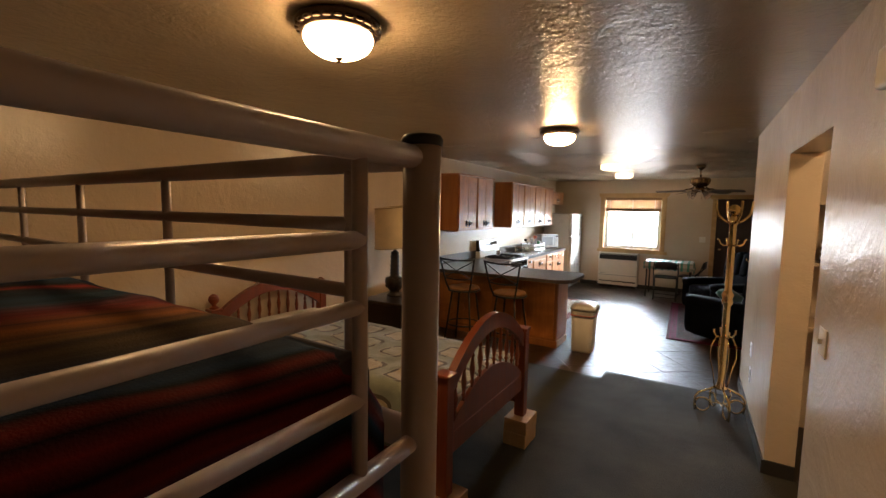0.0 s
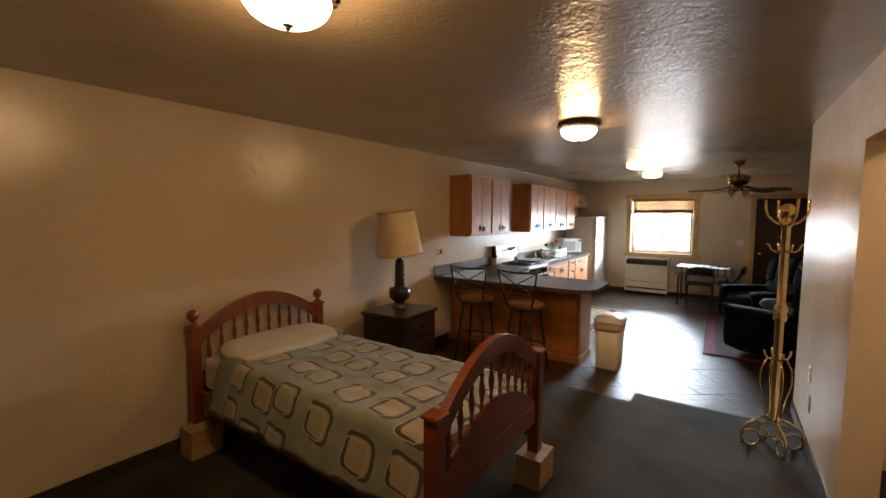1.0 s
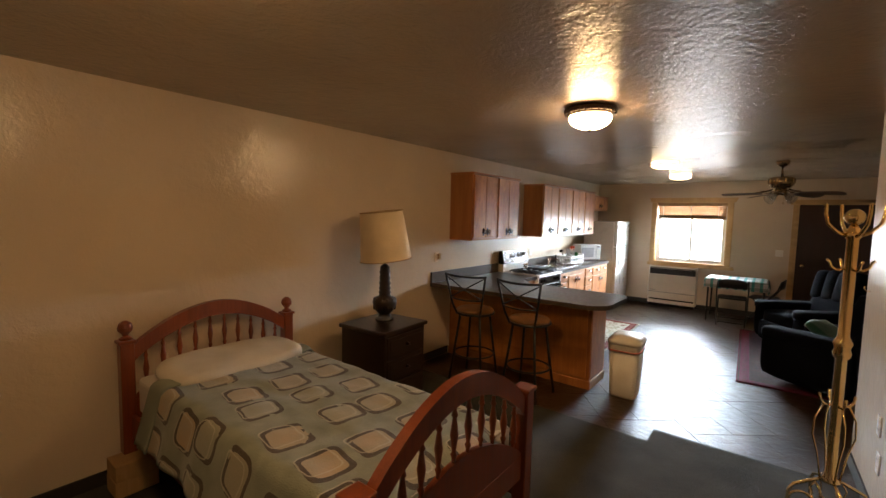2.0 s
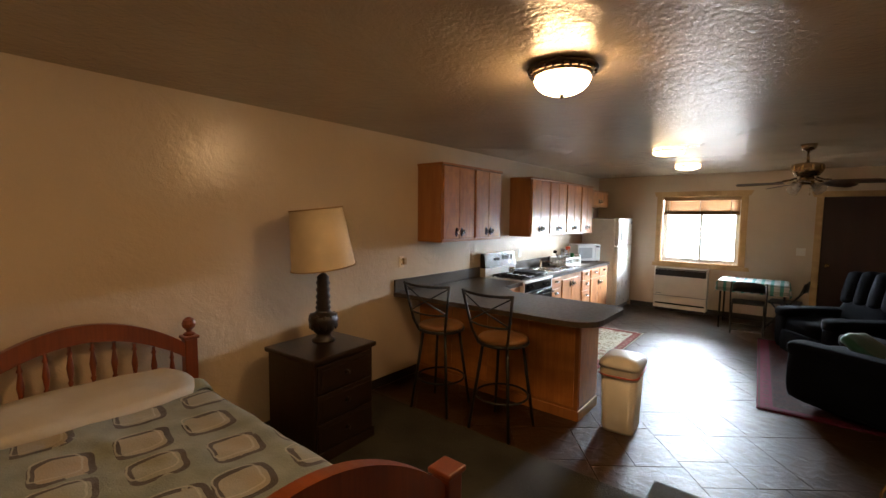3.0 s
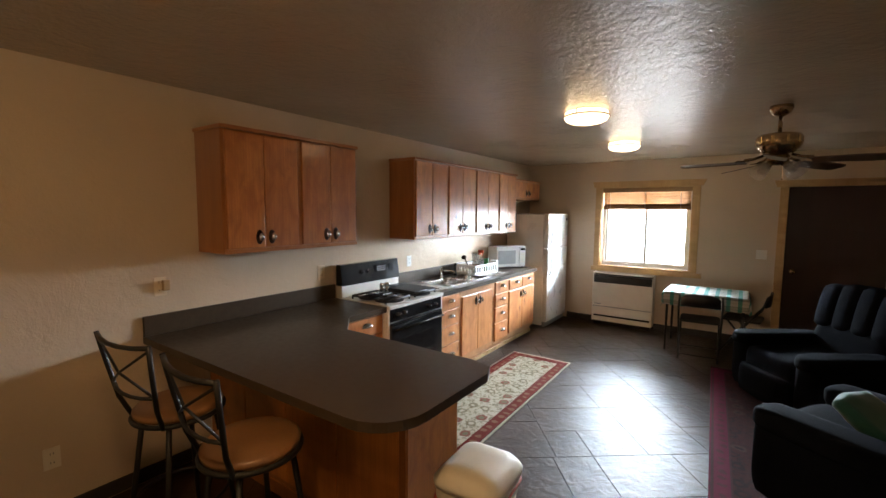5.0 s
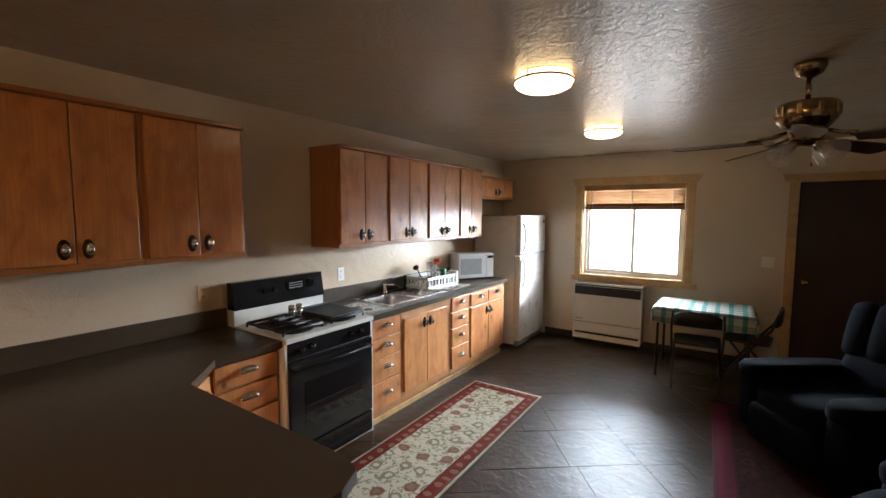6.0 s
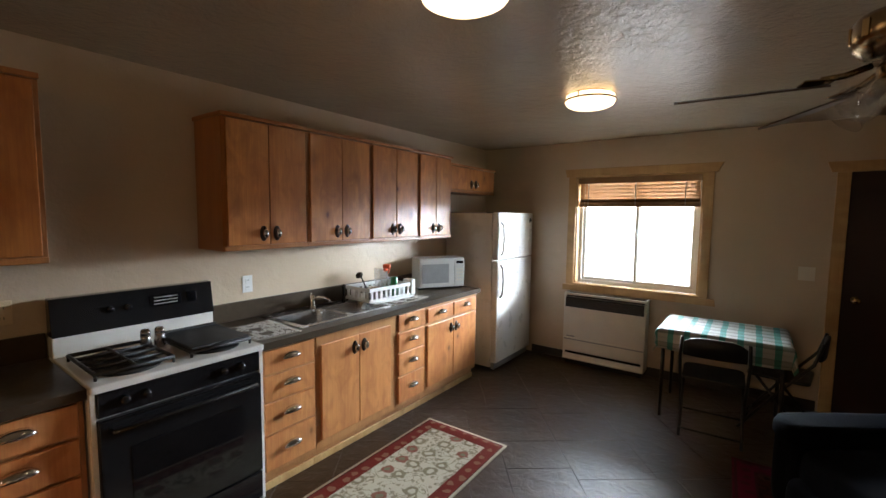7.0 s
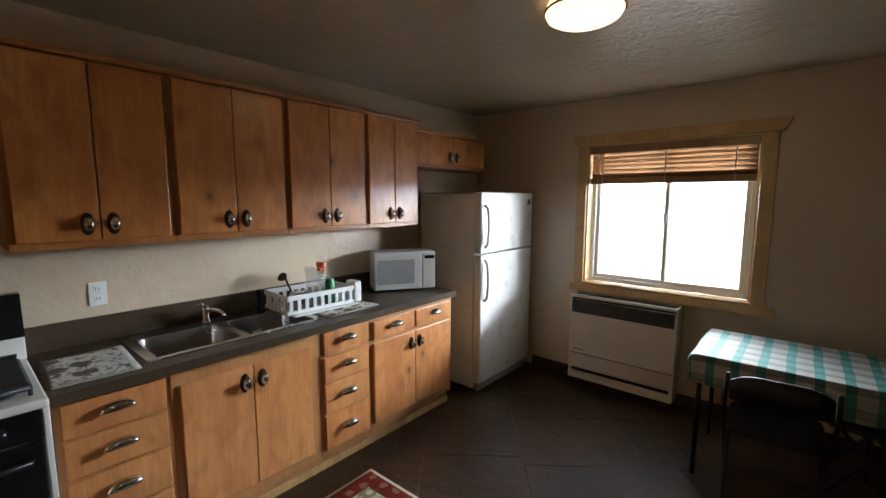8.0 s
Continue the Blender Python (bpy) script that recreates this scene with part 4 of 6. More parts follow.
for y0, y1 in ((sy0, sy0 + 0.020), (sy1 - 0.020, sy1)):
    part("side_trim", boxed(sf - 0.025, sf - 0.004, y0, y1, 0.03, 0.885, 0.003), ENAMEL, stove, "white edge trim")
part("back_riser", boxed(XW + 0.02, XW + 0.095, sy0, sy1, 0.918, 1.02, 0.006), ENAMEL, stove, "white back riser")
bm = bmesh.new()
prism(bm, [(XW + 0.02, 1.02), (XW + 0.105, 1.02), (XW + 0.075, 1.205), (XW + 0.02, 1.205)], 0, sy1 - sy0, 0.004, Matrix.Translation((0, sy1, 0)) @ pose(0, 0, 0, 90, 0, 0))
gd = part("back_guard", bm, BLACK, stove, "black back guard with clock")
for y, w in ((7.62, 0.16), (7.76, 0.05)):
    part("clock_panel", boxed(XW + 0.085, XW + 0.094, y - w / 2, y + w / 2, 1.10, 1.165, 0.002, 2), BLACKGLASS, gd)
for j in range(3):
    part("print_row", boxed(XW + 0.0935, XW + 0.0955, 7.56, 7.68, 1.112 + 0.018 * j, 1.118 + 0.018 * j), GREY, gd)
for y in (7.36, 7.44):
    bm = bmesh.new()
    lathe(bm, [(0.019, 0), (0.017, 0.014), (0, 0.016)], 14, Matrix.Translation((XW + 0.088, y, 1.12)) @ pose(0, 0, 0, 0, 80, 0))
    part("guard_knob", bm, BLACK, gd, "", True)
for y in (7.31, 7.69):
    bm = bmesh.new()
    x0, x1, y0, y1 = -2.70, -2.31, y - 0.15, y + 0.15
    z = 0.945
    for a, b in (((x0, y0), (x1, y0)), ((x0, y1), (x1, y1)), ((x0, y0), (x0, y1)), ((x1, y0), (x1, y1)), (((x0 + x1) / 2, y0), ((x0 + x1) / 2, y1)), ((x0, y), (x1, y)), ((x0 + 0.1, y0), (x0 + 0.1, y1)), ((x1 - 0.1, y0), (x1 - 0.1, y1))):
        tube(bm, [(*a, z), (*b, z)], 0.009, 6)
    for px in (x0, x1):
        for py in (y0, y1):
            tube(bm, [(px, py, 0.918), (px, py, z)], 0.007, 6)
    part("grate", bm, CAST, stove, "black cast-iron grate", True)
    for px in (x0 + 0.1, x1 - 0.1):
        bm = bmesh.new()
        lathe(bm, [(0.085, 0.919), (0.075, 0.922), (0.045, 0.924), (0.045, 0.934), (0.02, 0.938), (0, 0.938)], 18, Matrix.Translation((px, y, 0)))
        part("burner", bm, CAST, stove, "", True)
        bm = bmesh.new()
        lathe(bm, [(0.128, 0.9185), (0.126, 0.924), (0.10, 0.921), (0.0, 0.9195)], 24, Matrix.Translation((px, y, 0)))
        part("burner_well", bm, CAST, stove, "black burner well", True)
griddle = thing("griddle_pan", "black griddle lying on the stove grate", "pan", pose(-2.50, 7.69, 0.953))
part("plate", boxed(-0.19, 0.19, -0.15, 0.15, 0, 0.014, 0.006), CAST, griddle)
part("pan_rim", boxed(-0.19, -0.17, -0.15, 0.15, 0.014, 0.026, 0.004), CAST, griddle)
for k, y in enumerate((7.455, 7.52)):
    sh = thing("salt_shaker", "steel and glass table shaker on the stove", "shaker", pose(-2.63, y, 0.918), "shakers")
    bm = bmesh.new()
    lathe(bm, [(0.026, 0), (0.028, 0.01), (0.024, 0.06), (0.022, 0.075)], 14)
    part("jar", bm, STEEL, sh, "", True)
    bm = bmesh.new()
    lathe(bm, [(0.024, 0.075), (0.025, 0.09), (0.016, 0.105), (0, 0.108)], 14)
    part("lid", bm, CHROME, sh, "bright lid", True)

# ---- refrigerator ----
fr = thing("refrigerator", "white two-door refrigerator at the end of the counter", "refrigerator")
fy0, fy1, ff, fz = 10.44, 11.26, -2.205, 1.662
part("cabinet_body", boxed(XW + 0.03, ff - 0.075, fy0, fy1, 0.03, fz - 0.012, 0.008), APPL, fr)
part("top_panel", boxed(XW + 0.03, ff - 0.06, fy0 + 0.005, fy1 - 0.005, fz - 0.012, fz, 0.004), GREY, fr, "grey top edge")
for z0, z1, h0, h1 in ((1.170, fz, 1.22, 1.56), (0.085, 1.160, 0.78, 1.12)):
    d = part("door", boxed(ff - 0.070, ff, fy0, fy1, z0, z1, 0.014, 3), APPL, fr)
    bm = bmesh.new()
    tube(bm, [(ff, fy0 + 0.055, h0), (ff + 0.03, fy0 + 0.055, h0 + 0.03), (ff + 0.043, fy0 + 0.055, (h0 + h1) / 2), (ff + 0.03, fy0 + 0.055, h1 - 0.03), (ff, fy0 + 0.055, h1)], 0.012)
    part("door_handle", bm, APPL, d, "white bowed handle", True)
part("toe_grille", boxed(ff - 0.075, ff - 0.03, fy0 + 0.02, fy1 - 0.02, 0.01, 0.08, 0.004), GREY, fr)
bm = bmesh.new()
prism(bm, [(-0.025, -0.03), (0.03, -0.012), (0.012, 0.03), (-0.02, 0.02)], 0, 0.004, 0.0, Matrix.Translation((ff, 11.19, 1.58)) @ pose(0, 0, 0, 90, 0, 90))
mg = tagged(part("fridge_magnet", bm, BAR), "small dark magnet on the freezer door", "magnet")

# microwave
mw = thing("microwave_oven", "white countertop microwave oven by the refrigerator", "microwave", pose(-2.69, 10.02, 0.911, 0, 0, -31))
part("case", boxed(-0.045, 0.17, -0.235, 0.235, 0.012, 0.300, 0.008), CASEW, mw)
d = part("door", boxed(0.17, 0.188, -0.233, 0.13, 0.018, 0.295, 0.006), CASEW, mw)
part("door_window", boxed(0.188, 0.191, -0.21, 0.07, 0.06, 0.245, 0.004), GREY, d, "grey mesh window")
pnl = part("key_panel", boxed(0.17, 0.186, 0.133, 0.234, 0.018, 0.295, 0.005), CASEW, mw)
part("display", boxed(0.186, 0.1875, 0.15, 0.225, 0.245, 0.27), BLACKGLASS, pnl)
for r in range(4):
    for q in range(3):
        part("key", boxed(0.186, 0.1875, 0.153 + 0.026 * q, 0.171 + 0.026 * q, 0.075 + 0.034 * r, 0.095 + 0.034 * r), IVORY, pnl)
for px in (-0.025, 0.14):
    for py in (-0.22, 0.21):
        part("foot", boxed(px - 0.012, px + 0.012, py - 0.012, py + 0.012, 0, 0.012), CAP, mw)

# drying rack and the things in it
rk = thing("dish_rack", "white plastic dish drying rack on its tray", "dish rack", pose(-2.66, 9.19, 0.916, 0, 0, -3))
part("tray", boxed(-0.16, 0.18, -0.20, 0.25, 0.0, 0.012, 0.005), WHITEP, rk)
bm = bmesh.new()
rx, ry = 0.15, 0.235
for x0, x1, y0, y1 in ((-rx, rx, -ry, -ry + 0.012), (-rx, rx, ry - 0.012, ry), (-rx, -rx + 0.012, -ry, ry), (rx - 0.012, rx, -ry, ry)):
    box(bm, x0, x1, y0, y1, 0.095, 0.125, 0.004)
    box(bm, x0, x1, y0, y1, 0.014, 0.034, 0.004)
part("basket_frame", bm, WHITEP, rk)
for sx in (-rx + 0.002, rx - 0.010):
    for k in range(9):
        y = -ry + 0.03 + k * (2 * ry - 0.06) / 8
        part("upright", boxed(sx, sx + 0.008, y - 0.010, y + 0.010, 0.03, 0.10), WHITEP, rk)
for sy in (-ry + 0.002, ry - 0.010):
    for k in range(6):
        x = -rx + 0.03 + k * (2 * rx - 0.06) / 5
        part("upright", boxed(x - 0.010, x + 0.010, sy, sy + 0.008, 0.03, 0.10), WHITEP, rk)
part("base_plate", boxed(-rx, rx, -ry, ry, 0.013, 0.018), WHITEP, rk)
bm = boxed(0.05, 0.155, ry + 0.001, ry + 0.055, 0.012, 0.150, 0.010)
for k in range(2):
    box(bm, 0.155, 0.158, ry + 0.012, ry + 0.044, 0.045 + 0.05 * k, 0.065 + 0.05 * k, 0.002)
part("cutlery_cup", bm, WHITEP, rk, "white cutlery cup on the rack's end")


def in_rack(name, label, cat, x, y, profile, mat, extra=()):
    t = thing(name, label, cat, pose(-2.64 + x, 9.20 + y, 0.936))
    bm = bmesh.new()
    lathe(bm, profile, 18)
    part("vessel", bm, mat, t, "", True)
    for nm, prof, mt in extra:
        bm = bmesh.new()
        lathe(bm, prof, 16)
        part(nm, bm, mt, t, "", True)
    return t


sb = in_rack("spray_bottle", "clear spray bottle with an orange trigger head", "bottle", 0.0, 0.05, [(0.036, 0), (0.038, 0.01), (0.038, 0.15), (0.016, 0.19), (0.014, 0.21)], THIN, (("collar", [(0.017, 0.21), (0.018, 0.23), (0.012, 0.232)], ORANGE),))
bm = boxed(-0.02, 0.055, -0.015, 0.015, 0.232, 0.268, 0.008)
tube(bm, [(0.045, 0, 0.245), (0.042, 0, 0.215), (0.030, 0, 0.195)], 0.006)
part("trigger_head", bm, ORANGE, sb, "orange trigger head", True)
in_rack("drink_can", "green drink can standing in the rack", "can", 0.085, 0.065, [(0.027, 0), (0.031, 0.01), (0.031, 0.153), (0.026, 0.163), (0.026, 0.166), (0, 0.166)], GREENC)
in_rack("drinking_glass", "clear drinking glass in the drying rack", "glass", -0.06, 0.02, [(0.028, 0), (0.036, 0.23), (0.034, 0.23), (0.026, 0.008), (0, 0.008)], THIN)
in_rack("drinking_glass", "clear drinking glass in the drying rack", "glass", -0.08, 0.11, [(0.028, 0), (0.036, 0.21), (0.034, 0.21), (0.026, 0.008), (0, 0.008)], THIN)
in_rack("white_cup", "white plastic cup at the rack's end", "cup", 0.08, 0.14, [(0.028, 0), (0.036, 0.10), (0.034, 0.10), (0.026, 0.006), (0, 0.006)], WHITEP)
in_rack("sauce_pan", "small steel pan upturned in the rack", "pan", 0.02, -0.10, [(0.075, 0), (0.078, 0.07), (0.060, 0.095), (0, 0.098)], STEEL)
ld = thing("ladle", "black plastic ladle leaning in the rack", "ladle", pose(-2.64 - 0.08, 9.23 - 0.13, 0.936))
bm = bmesh.new()
tube(bm, [(0.03, 0.02, 0.0), (0.0, -0.01, 0.09), (-0.03, -0.03, 0.17)], 0.006)
part("shaft", bm, BLACK, ld, "", True)
bm = bmesh.new()
lathe(bm, [(0, 0.0), (0.022, 0.006), (0.032, 0.022), (0.030, 0.022), (0.02, 0.009), (0, 0.004)], 16, pose(-0.035, -0.035, 0.17, 50, 0, 20))
part("scoop", bm, BLACK, ld, "", True)

# ---- heater ----
ht = thing("wall_heater", "cream direct-vent wall heater under the window", "heater")
hx0, hx1, hy = -1.765, -0.925, 11.17
part("case", boxed(hx0, hx1, hy, YF - 0.002, 0.055, 0.745, 0.010), HEATP, ht)
bm = bmesh.new()
box(bm, hx0, hx0 + 0.016, hy + 0.005, YF - 0.002, 0.745, 0.795, 0.004)
box(bm, hx1 - 0.016, hx1, hy + 0.005, YF - 0.002, 0.745, 0.795, 0.004)
box(bm, hx0 + 0.016, hx1 - 0.016, hy + 0.004, hy + 0.020, 0.770, 0.795, 0.004)
part("top_frame", bm, HEATP, ht)
for k in range(5):
    part("top_louvre", boxed(hx0 + 0.02, hx1 - 0.02, hy + 0.03 + 0.022 * k, hy + 0.042 + 0.022 * k, 0.752, 0.785, 0.0, 1), IRON, ht)
part("air_outlet", boxed(hx0 + 0.02, hx1 - 0.02, hy - 0.003, hy, 0.640, 0.750), CAP, ht, "black air outlet")
for k in range(4):
    part("outlet_slat", boxed(hx0 + 0.02, hx1 - 0.02, hy - 0.0045, hy - 0.003, 0.655 + 0.024 * k, 0.658 + 0.024 * k), CAP, ht)
part("panel_ridge", boxed(hx0 + 0.012, hx1 - 0.012, hy - 0.014, hy, 0.288, 0.304, 0.004), HEATP, ht, "raised ridge across the panel")
part("ridge_gap", boxed(hx0 + 0.012, hx1 - 0.012, hy - 0.002, hy, 0.276, 0.2875), GREY, ht)
part("front_flange", boxed(hx0 + 0.004, hx1 - 0.004, hy - 0.012, hy, 0.058, 0.078, 0.004), HEATP, ht)
part("lower_slot", boxed(hx0 + 0.03, hx1 - 0.03, hy - 0.003, hy, 0.125, 0.150), BLACK, ht, "dark lower slot")
part("badge", boxed(hx0 + 0.04, hx0 + 0.13, hy - 0.002, hy, 0.310, 0.322), GREY, ht)
part("skirt", boxed(hx0 + 0.03, hx1 - 0.03, hy + 0.03, YF - 0.002, 0.0, 0.07), IRON, ht)

# ---- wall plates ----


def wall_plate(m, label, sockets=2, name="wall_outlet", mat=IVORY, w=0.036, h=0.058):
    """A plate facing local +x."""
    t = thing(name, label, "outlet" if "outlet" in name else "switch", m)
    part("plate", boxed(0.0, 0.006, -w, w, -h, h, 0.003), mat, t)
    for k in range(sockets):
        z = 0.024 if k == 0 else -0.024
        face = part("socket", boxed(0.006, 0.0085, -0.016, 0.016, z - 0.015, z + 0.015, 0.003), mat, t)
        for y in (-0.007, 0.006):
            part("slot", boxed(0.0085, 0.0092, y - 0.0016, y + 0.0016, z - 0.004, z + 0.007), BAR, face, "dark slot")
    if not sockets:
        part("toggle", boxed(0.006, 0.020, -0.005, 0.005, -0.006, 0.014, 0.002), mat, t)


wall_plate(pose(XW, 5.74, 1.205), "tan outlet with a plug-in box above the counter", mat=SHADE)
tagged(part("plug_adapter", boxed(XW + 0.0085, XW + 0.035, 5.745, 5.785, 1.18, 1.245, 0.006), SHADE_TRIM), "brown plug-in adapter on the outlet", "adapter")
wall_plate(pose(XW, 5.187, 0.36), "ivory outlet low on the long wall")
wall_plate(pose(XW, 6.975, 1.155), "tan outlet beside the stove back", mat=SHADE)
wall_plate(pose(XW, 8.155, 1.145), "white outlet above the sink counter", mat=WHITEP)
wall_plate(pose(0.27, YF, 1.17, 0, 0, -90), "ivory light switch beside the entrance door", 0, "light_switch", w=0.055)

# ---- ceiling lights ----


def bowl_light(x, y):
    t = thing("ceiling_light", "bronze flush ceiling light with a lit alabaster bowl", "ceiling light", pose(x, y, ZC), "bowl ceiling lights")
    bm = bmesh.new()
    lathe(bm, [(0.0, -0.001), (0.150, -0.001), (0.170, -0.006), (0.178, -0.018), (0.170, -0.030), (0.156, -0.036), (0.150, -0.050), (0.135, -0.052), (0.0, -0.045)], 36)
    part("pan", bm, BRONZE, t, "dark bronze scalloped pan", True)
    for k in range(24):
        a = 2 * math.pi * k / 24
        bm = bmesh.new()
        cushion(bm, -0.012, 0.012, -0.017, 0.017, -0.008, 0.008, 0.8, 2, pose(0.160 * math.cos(a), 0.160 * math.sin(a), -0.034, 0, 0, math.degrees(a)))
        part("scallop", bm, BRONZE, t, "", True)
    bm = bmesh.new()
    prof = [(0.128, -0.046), (0.136, -0.054)] + [(0.140 * math.cos(radians(a)), -0.064 - 0.078 * math.sin(radians(a))) for a in range(0, 91, 9)]
    lathe(bm, prof[:-1] + [(0.0, -0.142)], 32)
    part("glass_bowl", bm, BOWL, t, "lit alabaster glass bowl", True)
    bm = bmesh.new()
    lathe(bm, [(0.004, -0.138), (0.020, -0.1425), (0.019, -0.143), (0.008, -0.147), (0.010, -0.153), (0.005, -0.160), (0, -0.161)], 14)
    part("finial", bm, BRONZE, t, "bronze finial", True)


bowl_light(-0.935, 2.18)
bowl_light(-0.83, 4.83)


def drum_light(x, y, glass=DRUM):
    t = thing("drum_light", "round flush ceiling light with lit opal glass", "ceiling light", pose(x, y, ZC), "drum ceiling lights")
    bm = bmesh.new()
    lathe(bm, [(0.0, -0.001), (0.120, -0.001), (0.122, -0.008), (0.118, -0.010), (0, -0.010)], 36)
    part("pan", bm, NICKEL, t, "", True)
    bm = bmesh.new()
    lathe(bm, [(0.125, -0.005), (0.150, -0.014), (0.156, -0.030), (0.157, -0.052), (0.148, -0.072), (0.120, -0.086), (0.07, -0.097), (0.0, -0.101)], 36)
    part("glass_drum", bm, glass, t, "lit opal glass drum", True)
    bm = bmesh.new()
    lathe(bm, [(0.1585, -0.040), (0.164, -0.041), (0.164, -0.050), (0.1585, -0.051), (0.1585, -0.040)], 36, None, False)
    part("band", bm, NICKEL, t, "nickel band", True)
    for k in range(3):
        a = 2 * math.pi * (k / 3 + 0.06)
        bm = bmesh.new()
        tube(bm, [(0.163 * math.cos(a), 0.163 * math.sin(a), -0.008), (0.163 * math.cos(a), 0.163 * math.sin(a), -0.054)], 0.004, 8)
        part("strap", bm, NICKEL, t, "", True)


drum_light(-0.95, 7.875)
drum_light(-1.035, 9.51)
drum_light(1.40, 3.25, CLOSETLIT)

# ---- ceiling fan ----
FX, FY = 0.225, 8.46
fan = thing("ceiling_fan", "five-blade ceiling fan with clear tulip lights, at rest", "ceiling fan", pose(FX, FY, ZC))
bm = bmesh.new()
lathe(bm, [(0.0, -0.001), (0.068, -0.001), (0.070, -0.02), (0.055, -0.055), (0.02, -0.075), (0.0, -0.076)], 24)
part("canopy", bm, FANB, fan, "", True)
bm = bmesh.new()
tube(bm, [(0, 0, -0.07), (0, 0, -0.19)], 0.013, 12)
part("down_rod", bm, FANB, fan, "", True)
bm = bmesh.new()
lathe(bm, [(0.0, -0.185), (0.05, -0.187), (0.118, -0.200), (0.130, -0.216), (0.130, -0.270), (0.120, -0.292), (0.09, -0.325), (0.0, -0.326)], 32)
part("motor_housing", bm, FANB, fan, "antique brass motor housing", True)
for k in range(10):
    a = 2 * math.pi * k / 10
    part("housing_rib", boxed(0.129, 0.134, -0.010, 0.010, -0.268, -0.218, 0.002, 2, pose(0, 0, 0, 0, 0, math.degrees(a))), BRASS, fan)
for k in range(5):
    a = 193.6 - 72 * k
    m = pose(0, 0, -0.342, 0, 0, a)
    bm = bmesh.new()
    tube(bm, [(0.08, 0, 0.0), (0.14, 0.0, -0.022), (0.20, 0, -0.030)], 0.010, 8)
    box(bm, 0.17, 0.25, -0.035, 0.035, -0.040, -0.034, 0.002)
    bmesh.ops.transform(bm, verts=bm.verts, matrix=m)
    arm = part("blade_arm", bm, FANB, fan, "", True)
    bm = bmesh.new()
    outline = [(0.19, -0.048), (0.45, -0.062), (0.57, -0.060), (0.598, -0.040), (0.605, 0.0), (0.598, 0.040), (0.57, 0.060), (0.45, 0.062), (0.19, 0.048)]
    prism(bm, outline, -0.003, 0.003, 0.0, m @ pose(0, 0, -0.040, -14, 2.5, 0))
    part("blade", bm, BLADE, arm, "brown oak-veneer blade")
bm = bmesh.new()
lathe(bm, [(0.05, -0.326), (0.065, -0.345), (0.065, -0.385), (0.045, -0.41), (0.0, -0.412)], 24)
part("light_hub", bm, FANB, fan, "", True)
for k in range(4):
    a = 45 + 90 * k
    m = pose(0, 0, -0.395, 0, 0, a) @ pose(0.055, 0, 0, 0, 125, 0)
    bm = bmesh.new()
    lathe(bm, [(0.012, 0), (0.022, 0.01), (0.022, 0.04), (0.0, 0.042)], 14, m)
    sk = part("socket_cup", bm, FANB, fan, "", True)
    bm = bmesh.new()
    lathe(bm, [(0.024, 0.03), (0.040, 0.055), (0.048, 0.085), (0.052, 0.11), (0.060, 0.13), (0.057, 0.13), (0.049, 0.11), (0.045, 0.085), (0.037, 0.055), (0.022, 0.033)], 18, m, False)
    part("glass_shade", bm, THIN, sk, "clear glass tulip shade", True)
    bm = bmesh.new()
    lathe(bm, [(0.012, 0.04), (0.014, 0.06), (0.026, 0.085), (0.020, 0.105), (0.0, 0.112)], 14, m)
    part("bulb", bm, THIN, sk, "unlit clear bulb", True)
bm = bmesh.new()
tube(bm, [(0.03, -0.02, -0.41), (0.03, -0.02, -0.50)], 0.0015, 5)
lathe(bm, [(0.003, -0.52), (0.008, -0.51), (0.006, -0.50), (0.0, -0.495)], 8, pose(0.03, -0.02, 0))
part("pull_chain", bm, FANB, fan)

# ---- bed ----
BY0, BY1, BC = 2.68, 3.745, 3.2125
HX, FXB = -2.80, -0.70
bed = thing("single_bed", "cherry spindle single bed raised on wooden blocks", "bed")
BZ = 0.205


